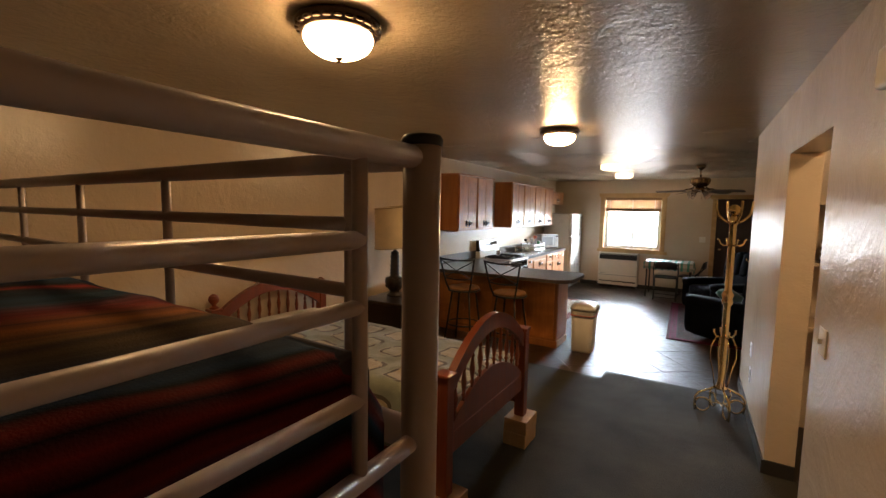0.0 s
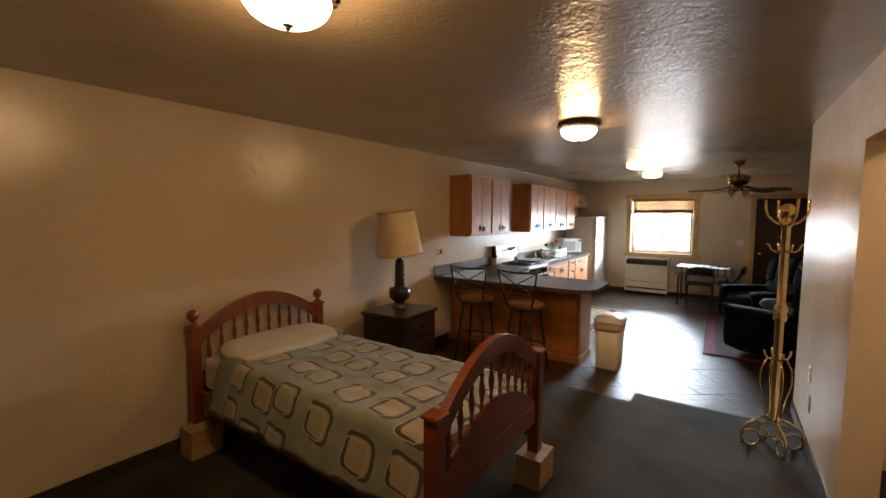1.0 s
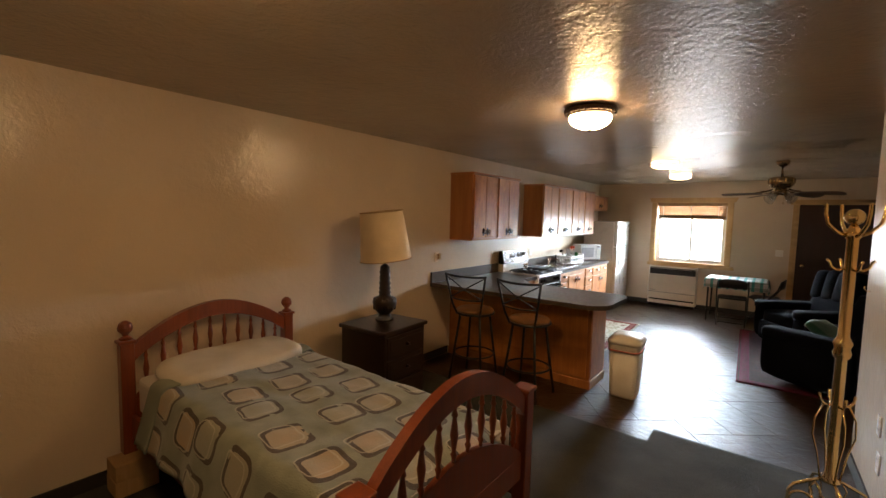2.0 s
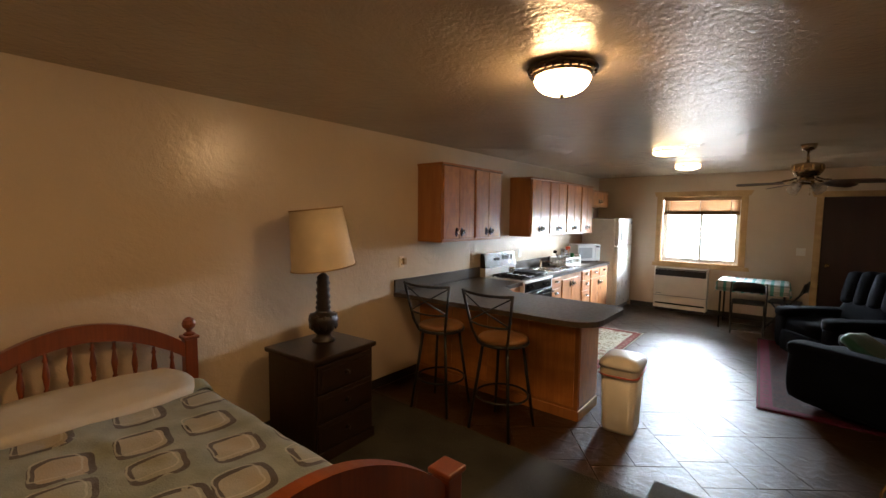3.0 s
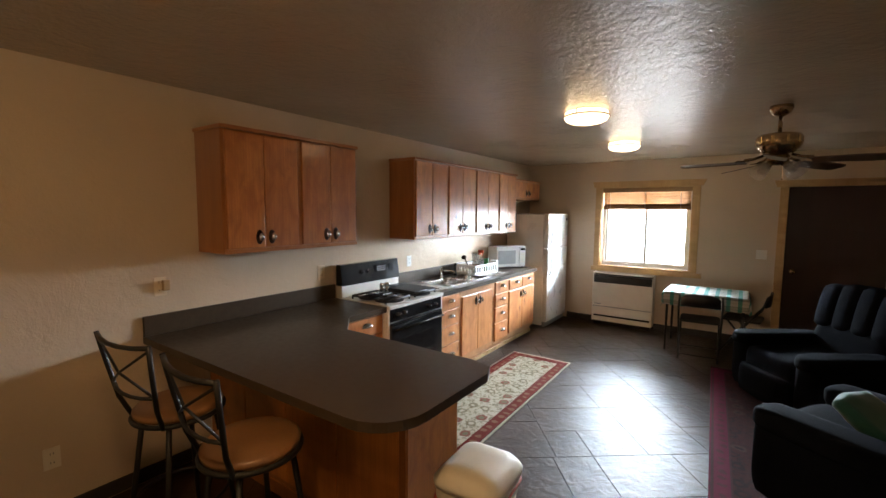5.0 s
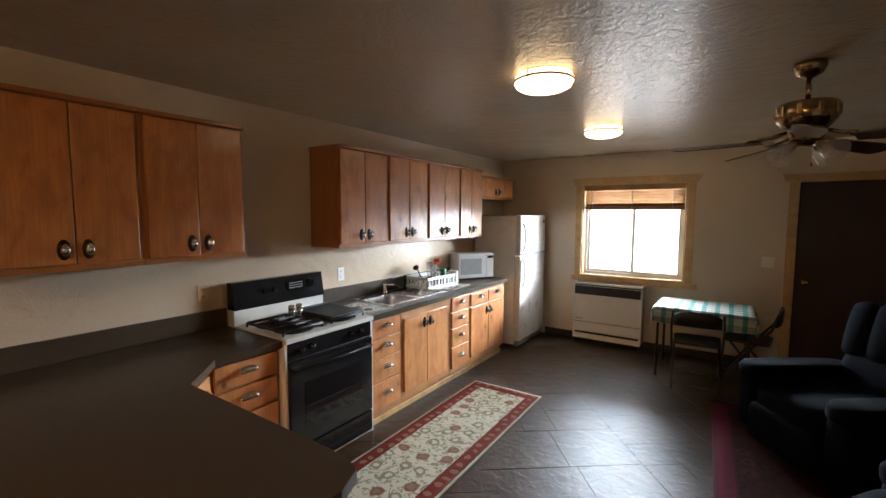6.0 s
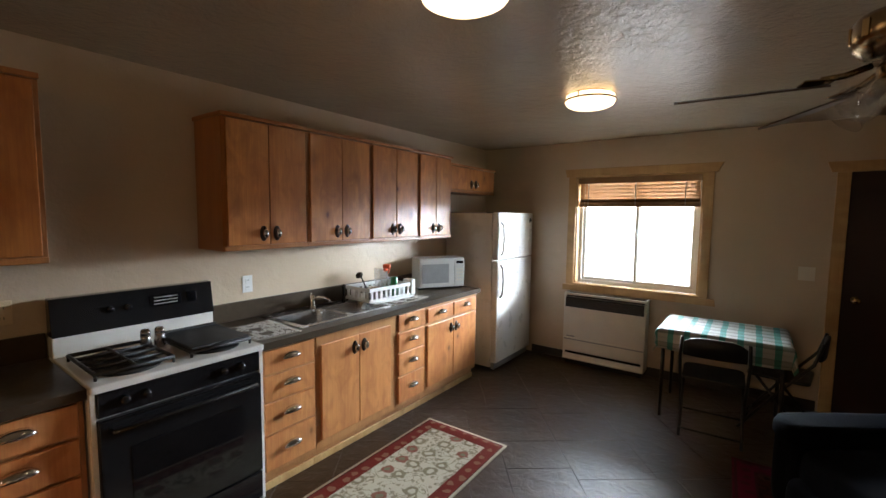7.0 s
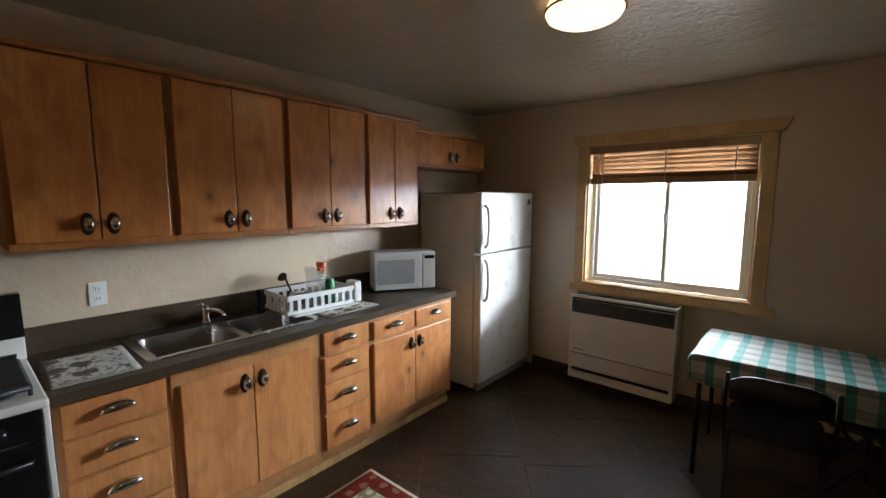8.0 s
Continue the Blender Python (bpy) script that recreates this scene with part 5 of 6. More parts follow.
def end_board(x, tops, balls, name):
    """Two posts, an arched rail, spindles and a solid arched lower panel, in the plane of x."""
    grp = part(name, boxed(x - 0.014, x + 0.014, BY0 + 0.03, BY1 - 0.03, 0.40, 0.52, 0.004), CHERRY, bed)
    for y in (BY0, BY1):
        bm = boxed(x - 0.036, x + 0.036, y - 0.036, y + 0.036, BZ, tops - 0.02, 0.006)
        box(bm, x - 0.046, x + 0.046, y - 0.046, y + 0.046, tops - 0.02, tops, 0.006)
        if balls:
            lathe(bm, [(0.030, tops), (0.034, tops + 0.012), (0.014, tops + 0.024), (0.018, tops + 0.034), (0.036, tops + 0.055), (0.040, tops + 0.075), (0.032, tops + 0.10), (0.012, tops + 0.115), (0.0, tops + 0.117)], 18, Matrix.Translation((x, y, 0)))
        part("post", bm, CHERRY, grp)
    half = (BY1 - BY0) / 2 - 0.03

    def arch(y, lo, hi):
        t = (y - BC) / half
        return lo + (hi - lo) * (math.cos(min(1, abs(t)) * math.pi * 0.5) ** 0.85)

    def band(lo0, lo1, hi0, hi1, th):
        bm = bmesh.new()
        n = 28
        rows = []
        for k in range(n + 1):
            y = BC - half + 2 * half * k / n
            rows.append((y, arch(y, lo0, lo1), arch(y, hi0, hi1)))
        outl = [(y, b) for y, b, _ in rows] + [(y, c) for y, _, c in reversed(rows)]
        for (ya, la, ha), (yb, lb, hb) in zip(rows, rows[1:]):
            for s in (-1, 1):
                q = [bm.verts.new((x + s * th, yy, zz)) for yy, zz in ((ya, la), (yb, lb), (yb, hb), (ya, ha))]
                bm.faces.new(q if s > 0 else q[::-1])
            for z1, z2 in ((la, lb), (ha, hb)):
                bm.faces.new([bm.verts.new(p) for p in ((x - th, ya, z1), (x + th, ya, z1), (x + th, yb, z2), (x - th, yb, z2))])
        bmesh.ops.remove_doubles(bm, verts=bm.verts, dist=1e-5)
        bmesh.ops.recalc_face_normals(bm, faces=bm.faces)
        return bm

    rail = band(tops - 0.140, 0.968, tops - 0.045, 1.065, 0.022)
    part("arched_rail", rail, CHERRY, grp)
    part("lower_panel", band(0.45, 0.46, 0.53, 0.735, 0.012), CHERRY, grp)
    for k in range(10):
        y = BC - half + 2 * half * (k + 0.75) / 10.5
        z0, z1 = arch(y, 0.525, 0.730), arch(y, tops - 0.14, 0.96)
        if z1 - z0 < 0.03:
            continue
        prof = [(0.009, 0), (0.008, 0.08), (0.014, 0.16), (0.008, 0.2), (0.011, 0.3), (0.017, 0.5), (0.011, 0.7), (0.008, 0.8), (0.014, 0.84), (0.008, 0.92), (0.009, 1.0)]
        bm = bmesh.new()
        lathe(bm, [(r, z0 + t * (z1 - z0)) for r, t in prof], 10, Matrix.Translation((x, y, 0)))
        part("spindle", bm, CHERRY, grp, "", True)


end_board(HX, 0.90, True, "headboard")
end_board(FXB, 0.86, False, "footboard")
for y in (BY0 + 0.02, BY1 - 0.02):
    part("side_rail", boxed(HX, FXB, y - 0.012, y + 0.012, 0.30, 0.44, 0.004), CHERRY, bed)
for x in (HX + 0.06, FXB):
    for y in (BY0, BY1):
        b = thing("riser_block", "raw wooden block raising the bed's leg", "block", pose(x, y, 0.008), "bed riser blocks")
        part("block_piece", boxed(-0.085, 0.085, -0.11, 0.11, 0.0, 0.098, 0.005), BLOCKW, b)
        part("block_piece", boxed(-0.082, 0.088, -0.108, 0.112, 0.099, 0.196, 0.005), BLOCKW, b)
mt = thing("mattress", "white mattress under the sage quilt", "mattress")
bm = bmesh.new()
box(bm, HX + 0.03, FXB - 0.04, BY0 + 0.045, BY1 - 0.045, 0.44, 0.665, 0.03, 3)
part("mattress_body", bm, PILLOW, mt)


def quilt_at(u, v):
    """u along the bed from the pillow, v across: the sides hang down."""
    x = HX + 0.30 + u * (FXB - 0.045 - HX - 0.30)
    w, drop = 0.50, 0.31
    s = (v - 0.5) * 2 * (w + drop)
    side, a = (1 if s > 0 else -1), abs(s)
    top = 0.690 + 0.012 * noise.noise(Vector((x * 4, s * 4, 1.0))) + 0.006 * noise.noise(Vector((x * 11, s * 11, 4.0)))
    r = 0.06
    if a < w - r:
        y, z = a, top
    elif a < w + r * 0.57:
        t = (a - (w - r)) / (r * 1.57) * math.pi / 2
        y, z = w - r + r * math.sin(t), top - r * (1 - math.cos(t))
    else:
        fall = a - (w + r * 0.57)
        k = fall / drop
        y = w + 0.075 * k + 0.016 * k * math.sin(x * 13 + 2.2 * math.sin(x * 3.1) + side) + 0.02 * k * noise.noise(Vector((x * 6, side * 3.0, 2.0)))
        z = top - r - fall * (0.96 + 0.05 * noise.noise(Vector((x * 3, side * 7.0, 5.0))))
    z -= 0.03 * max(0, (u - 0.93) / 0.07) ** 2
    return Vector((x, BC + side * y if s else BC, z)), (x, s)


quilt = thing("quilt", "sage green quilt with brown and cream squares", "quilt")
part("quilt_cloth", sheet(70, 64, quilt_at, 0.012), QUILT, quilt, "", True)


def turned(u, v):
    """The folded-back edge of the quilt under the pillow."""
    p, q = quilt_at(0.0, v)
    fold = 0.022 * math.sin(math.pi * u) + 0.012
    return Vector((p.x + 0.17 * (u - 0.25), p.y, p.z + fold * (1 if abs(v - 0.5) < 0.33 else 0.6))), (p.x * 0.2 + 9.1, q[1] * 0.05 + 3.1)


part("turned_edge", sheet(8, 64, turned, 0.010), plain("quilt_reverse", (0.20, 0.215, 0.165), 0.9, vary=0.1, grain=160.0, relief=0.3), quilt, "plain sage reverse side", True)
pil = thing("bed_pillow", "cream pillow lying against the headboard", "pillow", pose(HX + 0.25, BC, 0.71))
bm = bmesh.new()
cushion(bm, -0.20, 0.22, -0.45, 0.45, -0.045, 0.045, 0.35, 12, pose(0, 0, 0, 0, 6, 0), 2.6)
for v in bm.verts:
    v.co.z += 0.012 * noise.noise(v.co * 7)
part("pillow_case", bm, PILLOW, pil, "", True)

# ---- nightstand and lamp ----
ns = thing("nightstand", "dark walnut three-drawer nightstand against the wall", "nightstand", pose(-2.475, 4.50, 0, 0, 0, 4))
part("case", boxed(-0.25, 0.25, -0.265, 0.265, 0.06, 0.700, 0.004), DARKW, ns)
part("top", boxed(-0.265, 0.275, -0.290, 0.290, 0.700, 0.735, 0.010), DARKW, ns)
part("plinth", boxed(-0.255, 0.262, -0.275, 0.275, 0.008, 0.085, 0.006), DARKW, ns)
for k in range(3):
    z0 = 0.10 + 0.198 * k
    d = part("drawer_front", boxed(0.25, 0.266, -0.245, 0.245, z0, z0 + 0.185, 0.006), DARKW, ns)
    part("drawer_field", boxed(0.266, 0.272, -0.215, 0.215, z0 + 0.030, z0 + 0.155, 0.005), DARKW, d)
    bm = bmesh.new()
    lathe(bm, [(0.018, 0), (0.008, 0.010), (0.014, 0.020), (0.0, 0.026)], 14, pose(0.272, 0, z0 + 0.0925, 0, 90, 0))
    part("drawer_knob", bm, BRONZE, d, "dark bronze knob", True)
lamp = thing("table_lamp", "turned dark wood lamp with tilted linen shade, off", "table lamp", pose(-2.53, 4.56, 0.735))
bm = bmesh.new()
lathe(bm, [(0.085, 0), (0.085, 0.015), (0.060, 0.03), (0.050, 0.055), (0.072, 0.075), (0.102, 0.12), (0.110, 0.165), (0.100, 0.20), (0.060, 0.215), (0.048, 0.235), (0.058, 0.252), (0.046, 0.27), (0.055, 0.29), (0.045, 0.31), (0.055, 0.335), (0.044, 0.36), (0.053, 0.385), (0.043, 0.41), (0.052, 0.435), (0.042, 0.46), (0.046, 0.48), (0.026, 0.50), (0.010, 0.51)], 28)
part("base", bm, DARKW, lamp, "", True)
for k in range(12):
    a = 30 * k
    bm = bmesh.new()
    cushion(bm, -0.008, 0.008, -0.014, 0.014, -0.055, 0.055, 0.8, 2, pose(0.097 * math.cos(radians(a)), 0.097 * math.sin(radians(a)), 0.150, 0, 0, a))
    part("carved_leaf", bm, DARKW, lamp, "", True)
bm = bmesh.new()
tube(bm, [(0, 0, 0.50), (0, 0, 0.60)], 0.007, 8)
lathe(bm, [(0.018, 0.54), (0.020, 0.59), (0.014, 0.60), (0.0, 0.601)], 12)
part("lamp_socket", bm, BRASS, lamp, "", True)
tilt = pose(0.012, 0.0, 0.548, 6, -3, 0)
bm = bmesh.new()
lathe(bm, [(0.230, 0.0), (0.186, 0.435), (0.184, 0.435), (0.227, 0.001)], 40, tilt, False)
sh = part("shade", bm, SHADE, lamp, "cream linen drum shade", True)
for r, z in ((0.2315, 0.004), (0.188, 0.431)):
    bm = bmesh.new()
    tube(bm, [(r * math.cos(2 * math.pi * k / 40), r * math.sin(2 * math.pi * k / 40), z) for k in range(40)], 0.005, 6, True)
    bmesh.ops.transform(bm, verts=bm.verts, matrix=tilt)
    part("trim_band", bm, SHADE_TRIM, sh, "", True)
bm = bmesh.new()
for k in range(3):
    a = 2 * math.pi * k / 3
    tube(bm, [(0, 0, 0.40), (0.184 * math.cos(a), 0.184 * math.sin(a), 0.415)], 0.002, 5)
tube(bm, [(0, 0, 0.06), (0, 0, 0.42)], 0.003, 6)
bmesh.ops.transform(bm, verts=bm.verts, matrix=tilt)
part("spider", bm, BRASS, sh)


# ---- bar stools ----
def bar_stool(m, first=None):
    st = thing("bar_stool", "black iron bar stool with a tan seat", "stool", m, "bar stools at the peninsula")
    bm = bmesh.new()
    lathe(bm, [(0.0, 0.700), (0.17, 0.700), (0.192, 0.712), (0.195, 0.728), (0.180, 0.742), (0.10, 0.748), (0.0, 0.748)], 32)
    part("seat", bm, SEATW, st, "tan round seat pad", True)
    bm = bmesh.new()
    tube(bm, [(0.195 * math.cos(2 * math.pi * k / 32), 0.195 * math.sin(2 * math.pi * k / 32), 0.698) for k in range(32)], 0.012, 8, True)
    part("seat_ring", bm, IRON, st, "", True)
    feet = [(0.185, 0.185), (-0.185, 0.185), (-0.185, -0.185), (0.185, -0.185)]
    for x, y in feet:
        bm = bmesh.new()
        tube(bm, [(x * 0.60, y * 0.60, 0.695), (x * 0.75, y * 0.75, 0.42), (x, y, 0.0)], 0.013, 8)
        part("leg", bm, IRON, st, "", True)
    bm = bmesh.new()
    tube(bm, [(0.205 * math.cos(2 * math.pi * k / 28), 0.205 * math.sin(2 * math.pi * k / 28), 0.27) for k in range(28)], 0.009, 8, True)
    part("foot_ring", bm, IRON, st, "", True)
    for s in (-1, 1):
        bm = bmesh.new()
        tube(bm, [(s * 0.130, -0.145, 0.690), (s * 0.165, -0.185, 0.80), (s * 0.200, -0.215, 0.98), (s * 0.225, -0.235, 1.115)], 0.011, 8)
        part("back_post", bm, IRON, st, "", True)
    for z, w, yy, bow in ((1.105, 0.224, -0.233, 0.035), (0.865, 0.180, -0.197, 0.030)):
        bm = bmesh.new()
        pts = [(w * t, yy - bow * (1 - t * t), z - 0.012 * (1 - t * t)) for t in (-1, -0.6, -0.2, 0.2, 0.6, 1)]
        tube(bm, pts, 0.011 if z > 1 else 0.008, 8)
        part("back_rail", bm, IRON, st, "", True)
    for s in (-1, 1):
        bm = bmesh.new()
        tube(bm, [(s * 0.215, -0.232, 1.09), (0.0, -0.250, 0.965), (-s * 0.180, -0.20, 0.87)], 0.006, 6)
        part("back_cross", bm, IRON, st, "", True)
    return st


s1 = bar_stool(pose(-2.19, 5.53, 0, 0, 0, 6))
copy_thing(s1, pose(-1.575, 5.545, 0, 0, 0, -2))

# ---- bin ----
bn = thing("waste_bin", "cream swing-top waste bin with a red-tied liner", "bin", pose(-0.845, 6.17, 0, 0, 0, 3))
bm = bmesh.new()


def rr(w, d, r, z):
    return [(x, y, z) for x, y in rounded(-w, w, -d, d, r)]


def loft(bm, loops, cap_lo=True, cap_hi=True):
    vs = [[bm.verts.new(p) for p in lp] for lp in loops]
    n = len(vs[0])
    for a, b in zip(vs, vs[1:]):
        for k in range(n):
            bm.faces.new((a[k], a[(k + 1) % n], b[(k + 1) % n], b[k]))
    if cap_lo:
        bm.faces.new(vs[0][::-1])
    if cap_hi:
        bm.faces.new(vs[-1])
    bmesh.ops.recalc_face_normals(bm, faces=bm.faces)
    return bm


loft(bm, [rr(0.114, 0.132, 0.05, 0.0), rr(0.120, 0.138, 0.05, 0.02), rr(0.138, 0.156, 0.06, 0.505)])
part("bin_body", bm, PLASTIC, bn, "", True)
bm = bmesh.new()
loft(bm, [rr(0.140, 0.158, 0.06, 0.435), rr(0.147, 0.166, 0.06, 0.470), rr(0.144, 0.162, 0.06, 0.512)], False, False)
part("liner_edge", bm, PILLOW, bn, "white liner edge", True)
bm = bmesh.new()
tube(bm, [(x, y, 0.470 + 0.018 * math.sin(7 * x + 9 * y)) for x, y, _ in rr(0.149, 0.168, 0.06, 0)], 0.006, 6, True)
part("tie", bm, LINER, bn, "red liner tie", True)
bm = bmesh.new()
loft(bm, [rr(0.152, 0.171, 0.06, 0.515), rr(0.155, 0.174, 0.06, 0.540), rr(0.149, 0.168, 0.06, 0.553), rr(0.128, 0.150, 0.06, 0.580), rr(0.09, 0.115, 0.05, 0.594), rr(0.03, 0.06, 0.02, 0.599)])
part("swing_lid", bm, PLASTIC, bn, "cream domed lid", True)

# ---- coat rack ----
rack = thing("coat_rack", "tall polished brass coat rack standing on the carpet", "coat rack", pose(0.555, 5.10, 0.008))
bm = bmesh.new()
lathe(bm, [(0.0, 0.215), (0.045, 0.215), (0.050, 0.225), (0.030, 0.245), (0.032, 0.26), (0.026, 0.27), (0.026, 0.93), (0.036, 0.94), (0.042, 0.965), (0.034, 0.99), (0.044, 1.02), (0.030, 1.05), (0.026, 1.06), (0.026, 1.60), (0.034, 1.61), (0.036, 1.64), (0.022, 1.665), (0.016, 1.68), (0.0, 1.681)], 24)
part("column", bm, BRASS, rack, "", True)
bm = bmesh.new()
lathe(bm, [(0.045 * math.sin(math.pi * k / 12), 1.722 - 0.045 * math.cos(math.pi * k / 12)) for k in range(13)], 20)
part("ball_finial", bm, BRASS, rack, "", True)
for k in range(4):
    a = 20 + 90 * k
    m = pose(0, 0, 0, 0, 0, a)

    def bar(name, pts, r, m=m):
        bm = bmesh.new()
        tube(bm, pts, r, 8)
        bmesh.ops.transform(bm, verts=bm.verts, matrix=m)
        return part(name, bm, BRASS, rack, "", True)

    bar("top_hook", [(0.025, 0, 1.615), (0.075, 0, 1.640), (0.118, 0, 1.685), (0.130, 0, 1.74), (0.132, 0, 1.785), (0.137, 0, 1.792)], 0.0095)
    bar("mid_hook", [(0.025, 0, 1.435), (0.060, 0, 1.430), (0.085, 0, 1.445), (0.095, 0, 1.475), (0.108, 0, 1.485)], 0.007)
    bar("low_hook", [(0.025, 0, 0.660), (0.060, 0, 0.665), (0.078, 0, 0.69), (0.082, 0, 0.725)], 0.007)
    bar("side_scroll", [(0.060, 0, 0.660), (0.095, 0, 0.58), (0.100, 0, 0.48), (0.072, 0, 0.38), (0.058, 0, 0.30), (0.048, 0, 0.23)], 0.005)
    bar("leg", [(0.040, 0, 0.225), (0.095, 0, 0.200), (0.165, 0, 0.165), (0.190, 0, 0.125), (0.192, 0, 0.06), (0.185, 0, 0.012)], 0.009)
    bar("leg_ring", [(0.130 + 0.058 * math.cos(t), 0, 0.066 + 0.058 * math.sin(t)) for t in [2 * math.pi * q / 18 for q in range(19)]], 0.007)
    bar("leg_scroll", [(0.060, 0, 0.215), (0.085, 0, 0.165), (0.070, 0, 0.125), (0.095, 0, 0.10), (0.12, 0, 0.125)], 0.004)
    bar("stay", [(0.078, 0, 0.09), (0.0, 0.0, 0.085)], 0.005)

# ---- dining corner ----
tb = thing("card_table", "small folding table with thin dark legs", "table", pose(-0.27, 10.72, 0))
part("table_top", boxed(-0.42, 0.42, -0.31, 0.31, 0.705, 0.730, 0.006), DARKW, tb)
for x in (-0.385, 0.385):
    for y in (-0.275, 0.275):
        bm = bmesh.new()
        tube(bm, [(x, y, 0.705), (x * 1.01, y * 1.02, 0.0)], 0.014, 8)
        part("leg", bm, IRON, tb, "", True)


def cloth_at(u, v):
    a, b, hang = 0.43, 0.32, 0.16
    x, y = (u - 0.5) * 2 * (a + hang), (v - 0.5) * 2 * (b + hang)
    ox, oy = max(0, abs(x) - a), max(0, abs(y) - b)
    px, py = max(-a, min(a, x)), max(-b, min(b, y))
    d = math.hypot(ox, oy)
    out = 0.018 * min(1, d / 0.04) + 0.02 * (d / hang) * math.sin(14 * x + 17 * y)
    z = 0.7345 - max(ox, oy, 0.85 * d) + 0.001 * noise.noise(Vector((x * 9, y * 9, 0)))
    if d > 1e-6:
        px += out * ox / d * (1 if x > 0 else -1)
        py += out * oy / d * (1 if y > 0 else -1)
    return Vector((-0.27 + px, 10.72 + py, z)), (x, y)


tc = thing("tablecloth", "green and white checked tablecloth on the table", "tablecloth")
part("cloth", sheet(48, 40, cloth_at, 0.003), GINGHAM, tc, "", True)


def folding_chair(m, label):
    ch = thing("folding_chair", label, "chair", m, "folding chairs at the table")
    bm = bmesh.new()
    prism(bm, rounded(-0.20, 0.20, -0.19, 0.19, 0.05), 0.430, 0.452, 0.006)
    part("seat", bm, CAP, ch, "black seat")
    bm = bmesh.new()
    n = 9
    vs = []
    for k in range(n + 1):
        t = -1 + 2 * k / n
        yy = -0.235 - 0.025 * (1 - t * t)
        top = 0.770 - 0.045 * abs(t) ** 4
        vs.append([(t * 0.195, yy, 0.625), (t * 0.195, yy - 0.012, top)])
    for (a, b), (c, d) in zip(vs, vs[1:]):
        bm.faces.new([bm.verts.new(p) for p in (a, c, d, b)])
    bmesh.ops.remove_doubles(bm, verts=bm.verts, dist=1e-5)
    bmesh.ops.solidify(bm, geom=list(bm.faces), thickness=0.014)
    part("backrest", bm, CAP, ch, "black curved back panel", True)
    for s in (-1, 1):
        bm = bmesh.new()
        tube(bm, [(s * 0.205, -0.245, 0.76), (s * 0.215, -0.20, 0.60), (s * 0.215, 0.02, 0.30), (s * 0.215, 0.22, 0.0)], 0.011, 8)
        part("front_leg", bm, CAP, ch, "", True)
        bm = bmesh.new()
        tube(bm, [(s * 0.195, 0.13, 0.44), (s * 0.195, -0.05, 0.22), (s * 0.195, -0.235, 0.0)], 0.011, 8)
        part("rear_leg", bm, CAP, ch, "", True)
    for y, z in ((0.19, 0.055), (-0.20, 0.05)):
        bm = bmesh.new()
        tube(bm, [(-0.20, y, z), (0.20, y, z)], 0.008, 8)
        part("stretcher", bm, CAP, ch, "", True)


folding_chair(pose(-0.30, 10.40, 0, 0, 0, 3), "black folding chair tucked in before the table")
folding_chair(pose(0.12, 10.78, 0, 0, 0, 82), "black folding chair at the table's end")


# ---- recliners ----
def recliner(m, label):
    rc = thing("recliner", label, "armchair", m, "recliners on the red rug")
    part("base", boxed(-0.36, 0.40, -0.36, 0.36, 0.03, 0.24, 0.03, 3), UPHOL, rc)
    bm = bmesh.new()
    cushion(bm, -0.46, 0.30, -0.29, 0.29, 0.22, 0.495, 0.35, 8)
    part("seat_cushion", bm, UPHOL, rc, "", True)
    bm = bmesh.new()
    cushion(bm, -0.49, -0.37, -0.285, 0.285, 0.07, 0.34, 0.4, 6)
    part("foot_rest", bm, UPHOL, rc, "", True)
    for s in (-1, 1):
        bm = bmesh.new()
        cushion(bm, -0.44, 0.36, s * 0.36 - 0.095, s * 0.36 + 0.095, 0.06, 0.57, 0.35, 8, None, 5.0)
        cushion(bm, -0.455, 0.34, s * 0.36 - 0.105, s * 0.36 + 0.105, 0.45, 0.585, 0.4, 6)
        part("armrest", bm, UPHOL, rc, "", True)
    back = pose(0.26, 0, 0.36, 0, 13, 0)
    bm = bmesh.new()
    cushion(bm, -0.02, 0.20, -0.37, 0.37, -0.12, 0.73, 0.3, 8, back, 4.0)
    bk = part("backrest", bm, UPHOL, rc, "", True)
    bm = bmesh.new()
    cushion(bm, -0.10, 0.08, -0.345, 0.345, 0.02, 0.34, 0.4, 7, back, 3.4)
    part("lumbar_cushion", bm, UPHOL, bk, "", True)
    for q in range(4):
        bm = bmesh.new()
        y0 = -0.352 + 0.176 * q
        cushion(bm, -0.115, 0.10, y0 - 0.006, y0 + 0.182, 0.27, 0.735 - 0.025 * abs(q - 1.5), 0.35, 6, back, 2.8)
        part("tuft", bm, UPHOL, bk, "padded upright channel", True)
    return rc


recliner(pose(0.64, 9.36, 0.012, 0, 0, 35), "dark navy tufted recliner facing the kitchen")
recliner(pose(0.76, 7.72, 0.012, 0, 0, -32), "dark navy recliner holding a green cushion")
gp = thing("throw_cushion", "emerald green cushion on the recliner seat", "cushion", pose(0.70, 7.80, 0.525, 0, 0, -32))
bm = bmesh.new()
cushion(bm, -0.17, 0.17, -0.17, 0.17, -0.05, 0.05, 0.3, 8, pose(0, 0, 0.045, 0, 32, 0), 2.4)
for v in bm.verts:
    v.co.z += 0.012 * noise.noise(v.co * 9)
part("cushion_cover", bm, GREENP, gp, "", True)


# ---- rugs ----
def rug(name, label, m, w, length, mat, fringe=False):
    t = thing(name, label, "rug", m)

    def at(u, v):
        return Vector((u * w, v * length, 0.008 + 0.002 * noise.noise(Vector((u * 4, v * 9, w))))), (u * w, v * length)

    part("rug_body", sheet(14, 40, at, 0.006), mat, t, "", True)


